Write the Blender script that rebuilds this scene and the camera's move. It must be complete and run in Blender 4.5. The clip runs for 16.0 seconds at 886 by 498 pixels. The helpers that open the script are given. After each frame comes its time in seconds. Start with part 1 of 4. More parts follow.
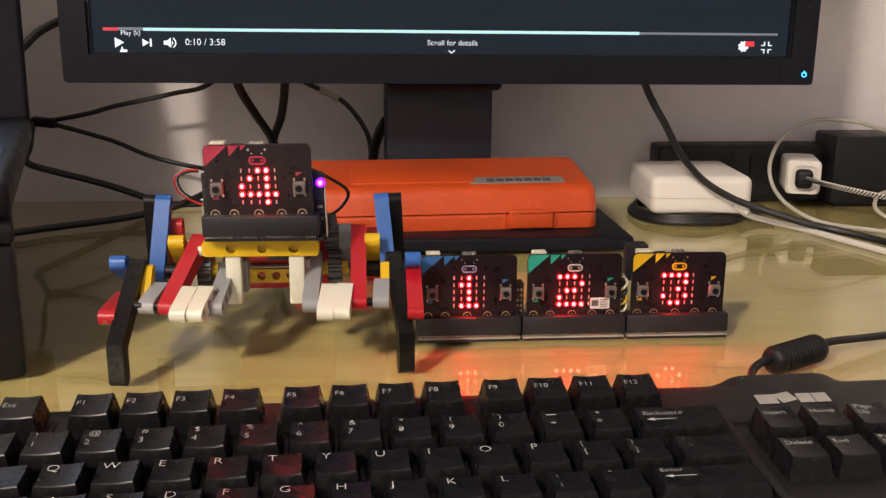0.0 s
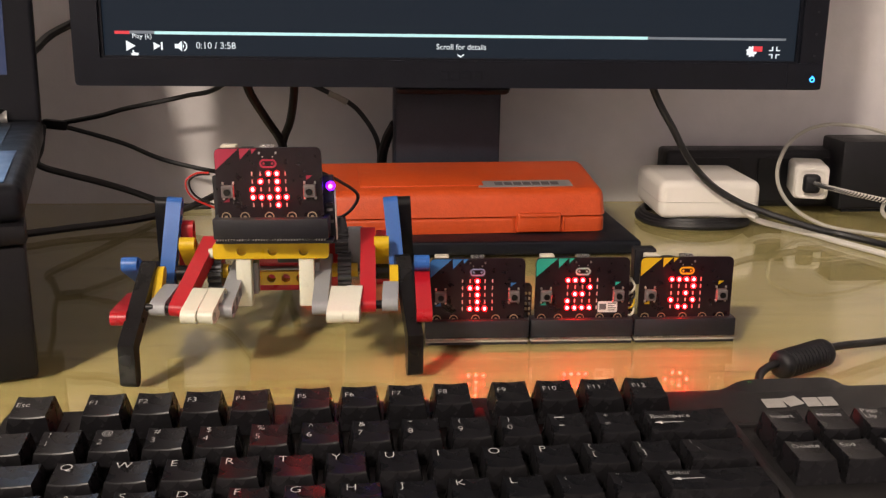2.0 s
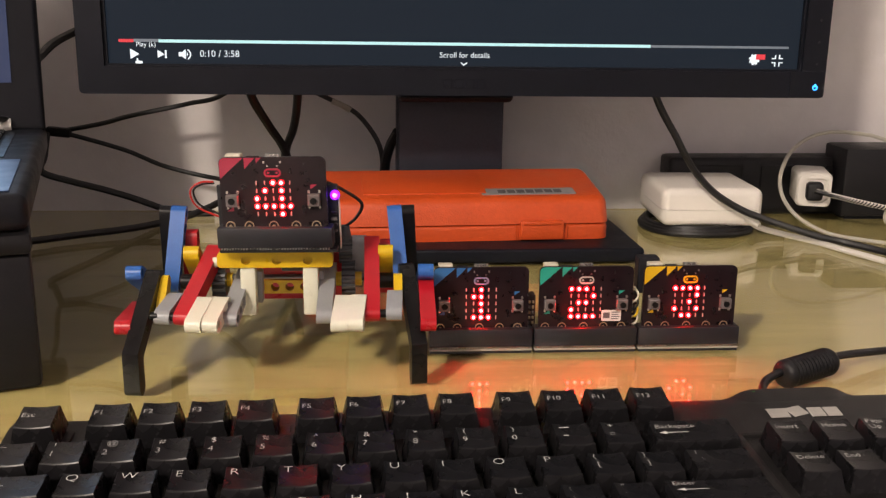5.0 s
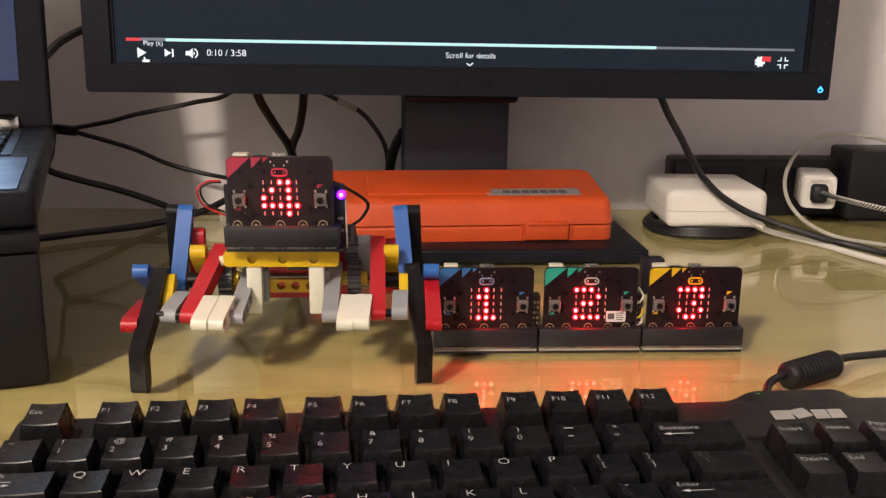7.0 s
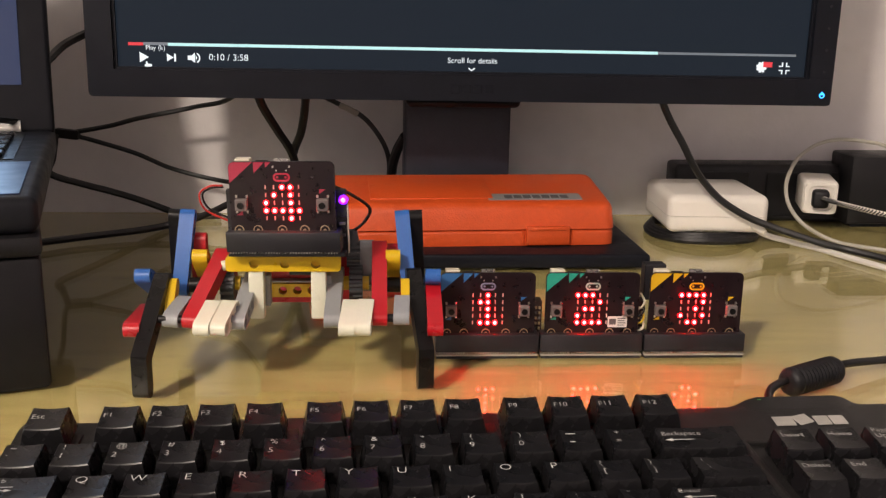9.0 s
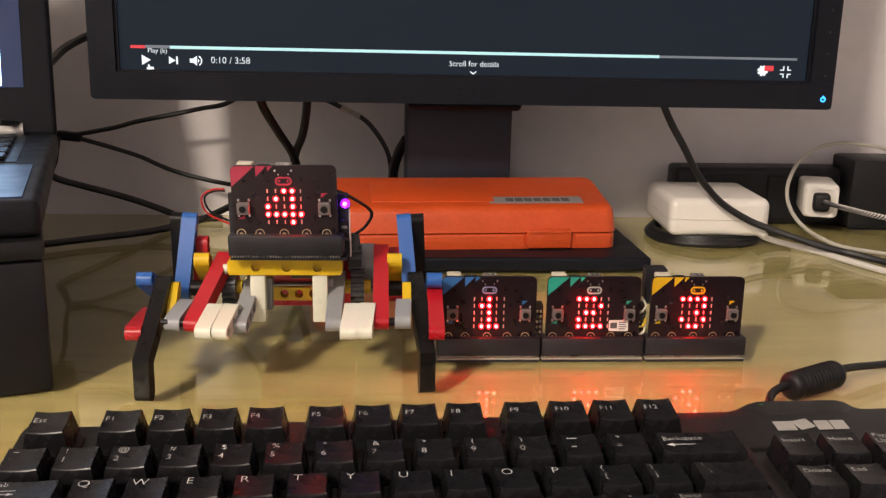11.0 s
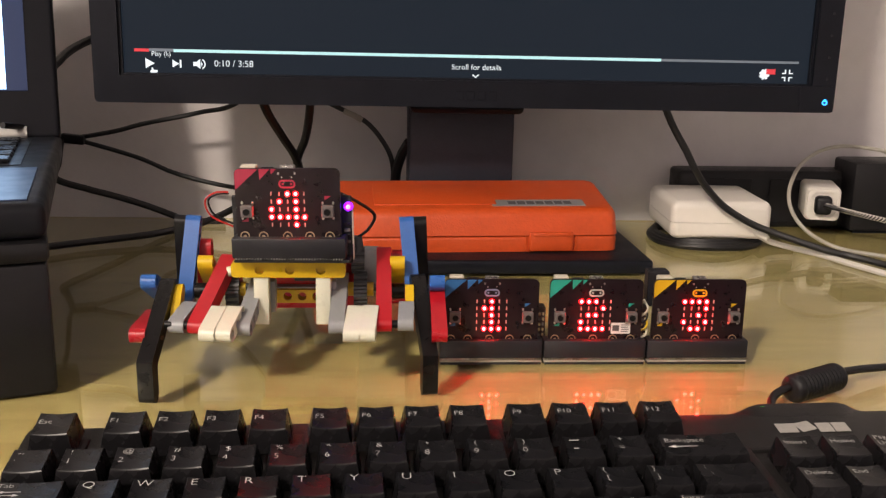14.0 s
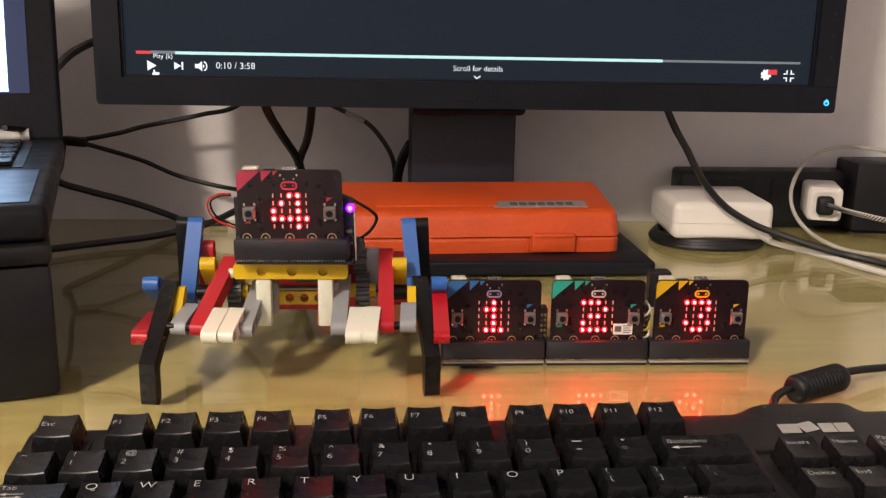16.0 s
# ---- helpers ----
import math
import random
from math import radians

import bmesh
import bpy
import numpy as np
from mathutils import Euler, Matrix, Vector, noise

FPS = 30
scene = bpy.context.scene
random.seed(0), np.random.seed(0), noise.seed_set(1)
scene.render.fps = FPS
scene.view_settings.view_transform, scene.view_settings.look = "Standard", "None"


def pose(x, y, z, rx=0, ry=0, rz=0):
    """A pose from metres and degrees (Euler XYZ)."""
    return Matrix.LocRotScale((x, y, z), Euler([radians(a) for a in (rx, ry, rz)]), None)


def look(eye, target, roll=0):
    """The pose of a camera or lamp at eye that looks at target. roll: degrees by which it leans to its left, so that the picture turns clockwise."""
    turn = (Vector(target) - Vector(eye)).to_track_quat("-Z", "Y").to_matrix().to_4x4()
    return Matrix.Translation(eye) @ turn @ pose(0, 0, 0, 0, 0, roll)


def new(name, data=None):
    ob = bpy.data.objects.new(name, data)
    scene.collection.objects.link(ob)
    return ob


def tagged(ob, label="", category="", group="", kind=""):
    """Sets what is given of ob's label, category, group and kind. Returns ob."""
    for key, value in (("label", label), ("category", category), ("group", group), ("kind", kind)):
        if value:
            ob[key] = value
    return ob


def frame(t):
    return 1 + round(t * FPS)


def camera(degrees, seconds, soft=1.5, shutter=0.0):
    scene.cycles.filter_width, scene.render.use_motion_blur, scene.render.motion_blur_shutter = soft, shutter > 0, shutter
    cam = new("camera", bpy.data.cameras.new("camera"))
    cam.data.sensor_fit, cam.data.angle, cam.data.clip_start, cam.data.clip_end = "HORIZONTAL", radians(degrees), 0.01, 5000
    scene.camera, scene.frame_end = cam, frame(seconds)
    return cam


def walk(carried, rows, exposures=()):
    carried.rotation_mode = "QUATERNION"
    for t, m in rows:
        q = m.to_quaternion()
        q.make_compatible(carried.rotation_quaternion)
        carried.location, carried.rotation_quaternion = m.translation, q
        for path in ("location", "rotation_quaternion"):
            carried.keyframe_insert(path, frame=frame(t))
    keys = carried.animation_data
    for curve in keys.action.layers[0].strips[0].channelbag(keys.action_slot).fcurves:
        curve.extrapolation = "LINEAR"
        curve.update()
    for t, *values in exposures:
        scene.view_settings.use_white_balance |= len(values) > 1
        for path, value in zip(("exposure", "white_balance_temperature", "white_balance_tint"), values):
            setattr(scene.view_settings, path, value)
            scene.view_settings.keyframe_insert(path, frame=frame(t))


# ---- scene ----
cam = camera(48.72, 16.0, soft=1.3)
PATH = [
    (0, (-0.10912, -0.50623, 0.18368), (-0.06667, 0.07277, 0.03216), 0.392),
    (0.5, (-0.10891, -0.50677, 0.18318), (-0.06748, 0.07226, 0.03151), 0.391),
    (1, (-0.10957, -0.50776, 0.18397), (-0.07016, 0.07151, 0.03266), 0.432),
    (1.5, (-0.11024, -0.50809, 0.18397), (-0.07104, 0.07137, 0.03333), 0.465),
    (2, (-0.11059, -0.50912, 0.18459), (-0.07204, 0.07060, 0.03479), 0.541),
    (2.5, (-0.11165, -0.50912, 0.18464), (-0.07300, 0.07082, 0.03572), 0.593),
    (3, (-0.11182, -0.50953, 0.18533), (-0.07362, 0.07061, 0.03706), 0.598),
    (3.5, (-0.11169, -0.50911, 0.18680), (-0.07306, 0.07123, 0.03945), 0.523),
    (4, (-0.11146, -0.50903, 0.18694), (-0.07310, 0.07158, 0.04060), 0.429),
    (6.5, (-0.11318, -0.50930, 0.18615), (-0.07711, 0.07110, 0.03841), 0.828),
    (7, (-0.11334, -0.51042, 0.18743), (-0.07750, 0.07013, 0.04020), 0.852),
    (7.5, (-0.11333, -0.50955, 0.18770), (-0.07704, 0.07103, 0.04068), 0.903),
    (8, (-0.11319, -0.51023, 0.18795), (-0.07675, 0.07087, 0.04306), 0.801),
    (8.5, (-0.11376, -0.51012, 0.18830), (-0.07805, 0.07094, 0.04305), 0.914),
    (9, (-0.11392, -0.51061, 0.18824), (-0.07850, 0.07052, 0.04322), 0.957),
    (11.5, (-0.11484, -0.51116, 0.18998), (-0.07972, 0.07026, 0.04606), 1.069),
    (12, (-0.11576, -0.51162, 0.18901), (-0.08034, 0.07005, 0.04614), 1.098),
    (12.5, (-0.11491, -0.51156, 0.18905), (-0.08027, 0.07000, 0.04558), 1.075),
    (13, (-0.11506, -0.51169, 0.18902), (-0.08070, 0.07004, 0.04616), 1.061),
    (13.5, (-0.11505, -0.51226, 0.18942), (-0.08087, 0.06947, 0.04652), 1.117),
    (14, (-0.11502, -0.51275, 0.19008), (-0.08110, 0.06905, 0.04743), 1.049),
    (14.5, (-0.11497, -0.51200, 0.19074), (-0.08035, 0.07000, 0.04905), 0.915),
    (15, (-0.11457, -0.51260, 0.19013), (-0.08063, 0.06955, 0.04892), 0.811),
    (15.5, (-0.11473, -0.51257, 0.19048), (-0.08155, 0.06930, 0.04789), 0.894),
    (16, (-0.11508, -0.51290, 0.18994), (-0.08232, 0.06920, 0.04821), 0.880),
]
walk(cam, [(t, look(eye, target, roll)) for t, eye, target, roll in PATH])

# ---- light: one warm room lamp behind and to the left of the camera, bounced by the closed room ----
world = bpy.data.worlds.new("room")
scene.world = world
world.use_nodes = True
world.node_tree.nodes["Background"].inputs[0].default_value = (1.0, 0.85, 0.7, 1)
world.node_tree.nodes["Background"].inputs[1].default_value = 0.005
for place, watts, radius in (((-1.28, -1.95, 1.66), 194.0, 0.13),):
    lamp = new("room_lamp_light", bpy.data.lights.new("room_lamp_light", "POINT"))
    lamp.data.energy, lamp.data.shadow_soft_size, lamp.data.color = watts, radius, (1.0, 0.85, 0.715)
    lamp.matrix_basis = pose(*place)
scene.view_settings.exposure = 0.0


# ---- materials ----
def mat(name, c, rough=0.5, metal=0.0, vary=0.12, scale=60.0, bump=0.0, bump_scale=900.0, coat=0.0, spec=0.5, emit=None, strength=0.0):
    """Procedural surface: base colour with two scales of mottling, uneven gloss and fine relief."""
    m = bpy.data.materials.new(name)
    m.use_nodes = True
    nt = m.node_tree
    b = nt.nodes["Principled BSDF"]
    b.inputs["Roughness"].default_value, b.inputs["Metallic"].default_value = rough, metal
    b.inputs["Coat Weight"].default_value, b.inputs["Specular IOR Level"].default_value = coat, spec
    b.inputs["Base Color"].default_value = (*c, 1)
    if emit:
        b.inputs["Emission Color"].default_value, b.inputs["Emission Strength"].default_value = (*emit, 1), strength
    if vary:
        tc = nt.nodes.new("ShaderNodeTexCoord")
        n1, n2 = nt.nodes.new("ShaderNodeTexNoise"), nt.nodes.new("ShaderNodeTexNoise")
        n1.inputs["Scale"].default_value, n2.inputs["Scale"].default_value = scale, scale * 9
        n1.inputs["Detail"].default_value = n2.inputs["Detail"].default_value = 4
        mix = nt.nodes.new("ShaderNodeMath")
        mix.operation = "ADD"
        for n in (n1, n2):
            nt.links.new(tc.outputs["Object"], n.inputs["Vector"])
        nt.links.new(n1.outputs["Fac"], mix.inputs[0])
        nt.links.new(n2.outputs["Fac"], mix.inputs[1])
        ramp = nt.nodes.new("ShaderNodeMapRange")
        ramp.inputs["From Min"].default_value, ramp.inputs["From Max"].default_value = 0.6, 1.4
        ramp.inputs["To Min"].default_value, ramp.inputs["To Max"].default_value = 1 - vary, 1 + vary
        nt.links.new(mix.outputs[0], ramp.inputs["Value"])
        mul = nt.nodes.new("ShaderNodeVectorMath")
        mul.operation = "SCALE"
        mul.inputs[0].default_value = c
        nt.links.new(ramp.outputs[0], mul.inputs["Scale"])
        nt.links.new(mul.outputs[0], b.inputs["Base Color"])
        rr = nt.nodes.new("ShaderNodeMapRange")
        rr.inputs["From Min"].default_value, rr.inputs["From Max"].default_value = 0.3, 0.7
        rr.inputs["To Min"].default_value, rr.inputs["To Max"].default_value = max(0.02, rough * 0.85), min(1, rough * 1.2)
        nt.links.new(n1.outputs["Fac"], rr.inputs["Value"])
        nt.links.new(rr.outputs[0], b.inputs["Roughness"])
        if bump:
            n3, bp = nt.nodes.new("ShaderNodeTexNoise"), nt.nodes.new("ShaderNodeBump")
            n3.inputs["Scale"].default_value, n3.inputs["Detail"].default_value = bump_scale, 3
            bp.inputs["Strength"].default_value, bp.inputs["Distance"].default_value = bump, 0.0006
            nt.links.new(tc.outputs["Object"], n3.inputs["Vector"])
            nt.links.new(n3.outputs["Fac"], bp.inputs["Height"])
            nt.links.new(bp.outputs[0], b.inputs["Normal"])
    return m


def wood_material():
    """Pale birch with stretched grain and small dark flecks."""
    m = mat("desk_wood", (0.46, 0.345, 0.16), 0.5, vary=0.0)
    nt = m.node_tree
    b = nt.nodes["Principled BSDF"]
    tc, mp = nt.nodes.new("ShaderNodeTexCoord"), nt.nodes.new("ShaderNodeMapping")
    mp.inputs["Scale"].default_value = (3.0, 26.0, 10.0)
    nt.links.new(tc.outputs["Object"], mp.inputs["Vector"])
    n1 = nt.nodes.new("ShaderNodeTexNoise")
    n1.inputs["Scale"].default_value, n1.inputs["Detail"].default_value, n1.inputs["Distortion"].default_value = 3.0, 6, 0.6
    nt.links.new(mp.outputs[0], n1.inputs["Vector"])
    ramp = nt.nodes.new("ShaderNodeValToRGB")
    ramp.color_ramp.elements[0].position, ramp.color_ramp.elements[0].color = 0.3, (0.335, 0.272, 0.096, 1)
    ramp.color_ramp.elements[1].position, ramp.color_ramp.elements[1].color = 0.7, (0.455, 0.374, 0.150, 1)
    nt.links.new(n1.outputs["Fac"], ramp.inputs["Fac"])
    n2 = nt.nodes.new("ShaderNodeTexNoise")
    mp2 = nt.nodes.new("ShaderNodeMapping")
    mp2.inputs["Scale"].default_value = (22.0, 60.0, 20.0)
    nt.links.new(tc.outputs["Object"], mp2.inputs["Vector"])
    nt.links.new(mp2.outputs[0], n2.inputs["Vector"])
    n2.inputs["Scale"].default_value, n2.inputs["Detail"].default_value = 2.2, 2
    fl = nt.nodes.new("ShaderNodeValToRGB")
    fl.color_ramp.elements[0].position, fl.color_ramp.elements[0].color = 0.27, (0.55, 0.5, 0.45, 1)
    fl.color_ramp.elements[1].position, fl.color_ramp.elements[1].color = 0.36, (1, 1, 1, 1)
    nt.links.new(n2.outputs["Fac"], fl.inputs["Fac"])
    mx = nt.nodes.new("ShaderNodeMix")
    mx.data_type, mx.blend_type = "RGBA", "MULTIPLY"
    mx.inputs["Factor"].default_value = 0.7
    nt.links.new(ramp.outputs["Color"], mx.inputs["A"])
    nt.links.new(fl.outputs["Color"], mx.inputs["B"])
    nt.links.new(mx.outputs["Result"], b.inputs["Base Color"])
    return m


def glass_material():
    m = bpy.data.materials.new("desk_glass")
    m.use_nodes = True
    b = m.node_tree.nodes["Principled BSDF"]
    b.inputs["Transmission Weight"].default_value, b.inputs["Roughness"].default_value, b.inputs["IOR"].default_value = 1.0, 0.0, 1.33
    b.inputs["Base Color"].default_value = (0.97, 0.985, 0.96, 1)
    return m


WOOD, GLASS = wood_material(), glass_material()
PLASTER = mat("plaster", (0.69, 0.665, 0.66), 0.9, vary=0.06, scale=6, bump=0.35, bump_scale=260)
# out-of-view walls and ceiling: tones picked for how much fill they bounce
DIMWALL = mat("unseen_wall_bounce", (0.44, 0.425, 0.465), 0.9, vary=0.06, scale=5)
CEIL = mat("unseen_ceiling_bounce", (0.36, 0.35, 0.36), 0.9, vary=0.04, scale=4)
CARPET = mat("floor_carpet", (0.2, 0.17, 0.14), 0.95, vary=0.2, scale=30)
BLACK = mat("black_plastic", (0.009, 0.009, 0.0105), 0.42, vary=0.25, scale=80, bump=0.25, bump_scale=2200, spec=0.35)
NECK = mat("neck_plastic", (0.024, 0.027, 0.039), 0.45, vary=0.2, scale=60, bump=0.25, bump_scale=2200, spec=0.4)
BEZEL = mat("bezel_plastic", (0.0068, 0.0080, 0.0125), 0.4, vary=0.2, scale=40, bump=0.15, bump_scale=3000, spec=0.22)
KEYCAP = mat("keycap_plastic", (0.0090, 0.0088, 0.0098), 0.27, vary=0.3, scale=120, bump=0.06, bump_scale=3200, spec=0.23)
KEYBODY = mat("keyboard_plastic", (0.011, 0.0105, 0.0105), 0.42, vary=0.25, scale=50, bump=0.3, bump_scale=2600, spec=0.4)
LEGEND = mat("legend_print", (0.60, 0.60, 0.58), 0.6, vary=0.1, scale=400)
SILVER = mat("silver_print", (0.55, 0.54, 0.5), 0.38, metal=0.6, vary=0.12, scale=200)
PCB = mat("circuit_board", (0.012, 0.0062, 0.0085), 0.3, vary=0.25, scale=160, spec=0.38)
CONN = mat("connector_plastic", (0.0105, 0.0102, 0.0140), 0.46, vary=0.2, scale=120, bump=0.2, bump_scale=2500)
METAL = mat("bright_metal", (0.72, 0.7, 0.66), 0.28, metal=1.0, vary=0.1, scale=300)
SWITCH = mat("switch_metal", (0.16, 0.14, 0.135), 0.65, metal=0.2, vary=0.15, scale=400)
GOLD = mat("gold_plate", (0.62, 0.5, 0.33), 0.35, metal=0.9, vary=0.15, scale=300)
CREAM = mat("cream_plastic", (0.68, 0.62, 0.5), 0.45, vary=0.08, scale=200)
BROWN = mat("brown_socket", (0.045, 0.018, 0.013), 0.5, vary=0.3, scale=500)
TRIM = mat("pale_board_edge", (0.36, 0.33, 0.27), 0.5, vary=0.1, scale=300)
STICKER = mat("sticker_paper", (0.68, 0.66, 0.62), 0.6, vary=0.05, scale=300)
INK = mat("grey_ink", (0.1, 0.09, 0.09), 0.6, vary=0.1, scale=300)
LED_ON = mat("lit_red_led", (0.8, 0.1, 0.1), 0.4, vary=0.0, emit=(1.0, 0.0055, 0.0060), strength=215.0)
LED_HEAD = mat("lit_red_head_led", (0.8, 0.1, 0.1), 0.4, vary=0.0, emit=(1.0, 0.0120, 0.0125), strength=95.0)
# emissive red for discs that imitate the bloom round lit LEDs
LED_HALO = mat("red_led_halo", (0.5, 0.02, 0.02), 0.4, vary=0.0, emit=(1.0, 0.0, 0.012), strength=2.2)
# pink base carries the red glow that neighbouring lit LEDs throw on these
LED_OFF = mat("unlit_led", (0.75, 0.38, 0.35), 0.4, vary=0.1, scale=600)
LED_PURPLE = mat("lit_purple_led", (0.6, 0.3, 0.9), 0.4, vary=0.0, emit=(0.035, 0.008, 1.0), strength=75.0)
# emissive purple for the disc that imitates the power light's halo
PURPLE_HALO = mat("purple_led_halo", (0.1, 0.05, 0.3), 0.4, vary=0.0, emit=(0.30, 0.0, 1.0), strength=2.2)
LED_BLUE = mat("lit_blue_led", (0.1, 0.4, 0.9), 0.4, vary=0.0, emit=(0.02, 0.35, 1.0), strength=2.5)
LED_GREEN = mat("lit_green_led", (0.1, 0.7, 0.1), 0.4, vary=0.0, emit=(0.1, 1.0, 0.15), strength=0.7)
T_RED = mat("toy_red", (0.46, 0.010, 0.018), 0.3, vary=0.08, scale=90)
T_WHITE = mat("toy_white", (0.74, 0.745, 0.60), 0.3, vary=0.04, scale=90)
T_GREY = mat("toy_grey", (0.31, 0.325, 0.335), 0.32, vary=0.07, scale=90)
T_BLUE = mat("toy_blue", (0.03, 0.13, 0.44), 0.3, vary=0.08, scale=90)
T_BLACK = mat("toy_black", (0.0075, 0.0072, 0.0075), 0.3, vary=0.2, scale=90, spec=0.3)
T_YELLOW = mat("toy_yellow", (0.70, 0.465, 0.012), 0.3, vary=0.06, scale=90)
T_DGREY = mat("toy_dark_grey", (0.06, 0.065, 0.07), 0.35, vary=0.15, scale=90)
ORANGE = mat("orange_plastic", (0.62, 0.080, 0.014), 0.38, vary=0.1, scale=30, bump=0.5, bump_scale=700)
LABELGREY = mat("grey_foil", (0.33, 0.32, 0.32), 0.4, metal=0.3, vary=0.1, scale=200)
WHITEP = mat("white_plastic", (0.82, 0.79, 0.72), 0.35, vary=0.015, scale=25)
WHITECABLE = mat("white_cable", (0.68, 0.65, 0.6), 0.45, vary=0.06, scale=120)
PALECABLE = mat("pale_cable", (0.42, 0.40, 0.34), 0.45, vary=0.1, scale=120)
BLACKCABLE = mat("black_cable", (0.009, 0.009, 0.01), 0.45, vary=0.2, scale=120)
REDWIRE = mat("red_wire", (0.5, 0.02, 0.015), 0.4, vary=0.08, scale=200)
SCREEN = mat("monitor_screen", (0.005, 0.0055, 0.007), 0.35, vary=0.0, spec=0.08, emit=(0.46, 0.68, 1.0), strength=0.026)
UI_WHITE = mat("screen_white", (0.1, 0.1, 0.1), 0.4, vary=0.0, emit=(0.9, 0.97, 1.0), strength=1.0)
UI_BAR = mat("screen_bar", (0.1, 0.1, 0.1), 0.4, vary=0.0, emit=(0.5, 0.85, 0.85), strength=1.0)
UI_DIM = mat("screen_dim", (0.1, 0.1, 0.1), 0.4, vary=0.0, emit=(0.4, 0.5, 0.6), strength=0.28)
UI_RED = mat("screen_red", (0.1, 0.01, 0.01), 0.4, vary=0.0, emit=(1.0, 0.06, 0.08), strength=0.75)
LAPSCREEN = mat("laptop_screen", (0.01, 0.01, 0.02), 0.35, vary=0.0, emit=(0.10, 0.32, 1.0), strength=0.075)
LAPWHITE = mat("laptop_window", (0.1, 0.1, 0.1), 0.35, vary=0.0, emit=(0.45, 0.68, 1.0), strength=5.0)
LAPTOP = mat("laptop_shell", (0.009, 0.0098, 0.013), 0.38, vary=0.15, scale=60, bump=0.15, bump_scale=3000, spec=0.25)
# blue in the base colour stands in for the screen's reflection
LAPPAD = mat("palmrest_screen_tint", (0.040, 0.062, 0.125), 0.38, vary=0.1, scale=60)
MM = 0.001


# ---- mesh helpers ----
def finish(bm, name, material, smooth=35):
    me = bpy.data.meshes.new(name)
    bmesh.ops.recalc_face_normals(bm, faces=bm.faces)
    bm.to_mesh(me)
    bm.free()
    me.materials.append(material)
    if smooth:
        me.polygons.foreach_set("use_smooth", [True] * len(me.polygons))
        me.set_sharp_from_angle(angle=radians(smooth))
    return me


def part(name, bm, material, parent=None, label="", m=None, smooth=35):
    """Links a bmesh (or a finished mesh) as one object, under its thing or part."""
    me = finish(bm, name, material, smooth) if isinstance(bm, bmesh.types.BMesh) else bm
    ob = new(name, me)
    ob.parent = parent
    if m is not None:
        ob.matrix_basis = m
    return tagged(ob, label)


def thing(name, label, category, m=None, group=""):
    ob = new(name)
    ob.empty_display_size = 0.01
    if m is not None:
        ob.matrix_basis = m
    return tagged(ob, label, category, group)


def block(x0, x1, y0, y1, z0, z1, bevel=0.0, seg=2, bm=None):
    bm = bm or bmesh.new()
    r = bmesh.ops.create_cube(bm, size=1.0)
    vs = r["verts"]
    bmesh.ops.scale(bm, vec=(x1 - x0, y1 - y0, z1 - z0), verts=vs)
    bmesh.ops.translate(bm, vec=((x0 + x1) / 2, (y0 + y1) / 2, (z0 + z1) / 2), verts=vs)
    if bevel:
        es = {e for v in vs for e in v.link_edges}
        bmesh.ops.bevel(bm, geom=list(es), offset=bevel, segments=seg, affect="EDGES", profile=0.5)
    return bm


def rod(p, q, r, seg=16, r2=None, bm=None):
    """A closed round bar from p to q."""
    bm = bm or bmesh.new()
    p, q = Vector(p), Vector(q)
    turn = (q - p).to_track_quat("Z", "Y").to_matrix().to_4x4()
    bmesh.ops.create_cone(bm, cap_ends=True, segments=seg, radius1=r, radius2=r if r2 is None else r2, depth=(q - p).length,
                          matrix=Matrix.Translation((p + q) / 2) @ turn)
    return bm


def outline(bm, loops, y0, y1):
    """A plate with holes: loops of (x, z), the first one outside, between y0 and y1."""
    rings = []
    for y in (y0, y1):
        edges, vv = [], []
        for lp in loops:
            vs = [bm.verts.new((x, y, z)) for x, z in lp]
            vv.append(vs)
            edges += [bm.edges.new((vs[i], vs[(i + 1) % len(vs)])) for i in range(len(vs))]
        bmesh.ops.triangle_fill(bm, use_beauty=True, use_dissolve=False, edges=edges)
        rings.append(vv)
    for a, b in zip(*rings):
        for i in range(len(a)):
            j = (i + 1) % len(a)
            bm.faces.new((a[i], a[j], b[j], b[i]))
    return bm


def ring_pts(cx, cz, r, n=12, a0=0.0, a1=360.0):
    closed = abs(a1 - a0 - 360) < 1e-6
    k = n if closed else n - 1
    return [(cx + r * math.cos(radians(a0 + (a1 - a0) * i / k)), cz + r * math.sin(radians(a0 + (a1 - a0) * i / k))) for i in range(n)]


def rounded(x0, x1, z0, z1, r, n=5):
    return (ring_pts(x1 - r, z1 - r, r, n, 0, 90) + ring_pts(x0 + r, z1 - r, r, n, 90, 180)
            + ring_pts(x0 + r, z0 + r, r, n, 180, 270) + ring_pts(x1 - r, z0 + r, r, n, 270, 360))


def smooth_path(pts, step=8):
    """Catmull-Rom through the points."""
    P = [Vector(p) for p in pts]
    P = [P[0] * 2 - P[1]] + P + [P[-1] * 2 - P[-2]]
    out = []
    for i in range(1, len(P) - 2):
        a, b, c, d = P[i - 1:i + 3]
        for k in range(step):
            t = k / step
            out.append(0.5 * (2 * b + (c - a) * t + (2 * a - 5 * b + 4 * c - d) * t * t + (3 * b - a - 3 * c + d) * t ** 3))
    return out + [P[-2]]


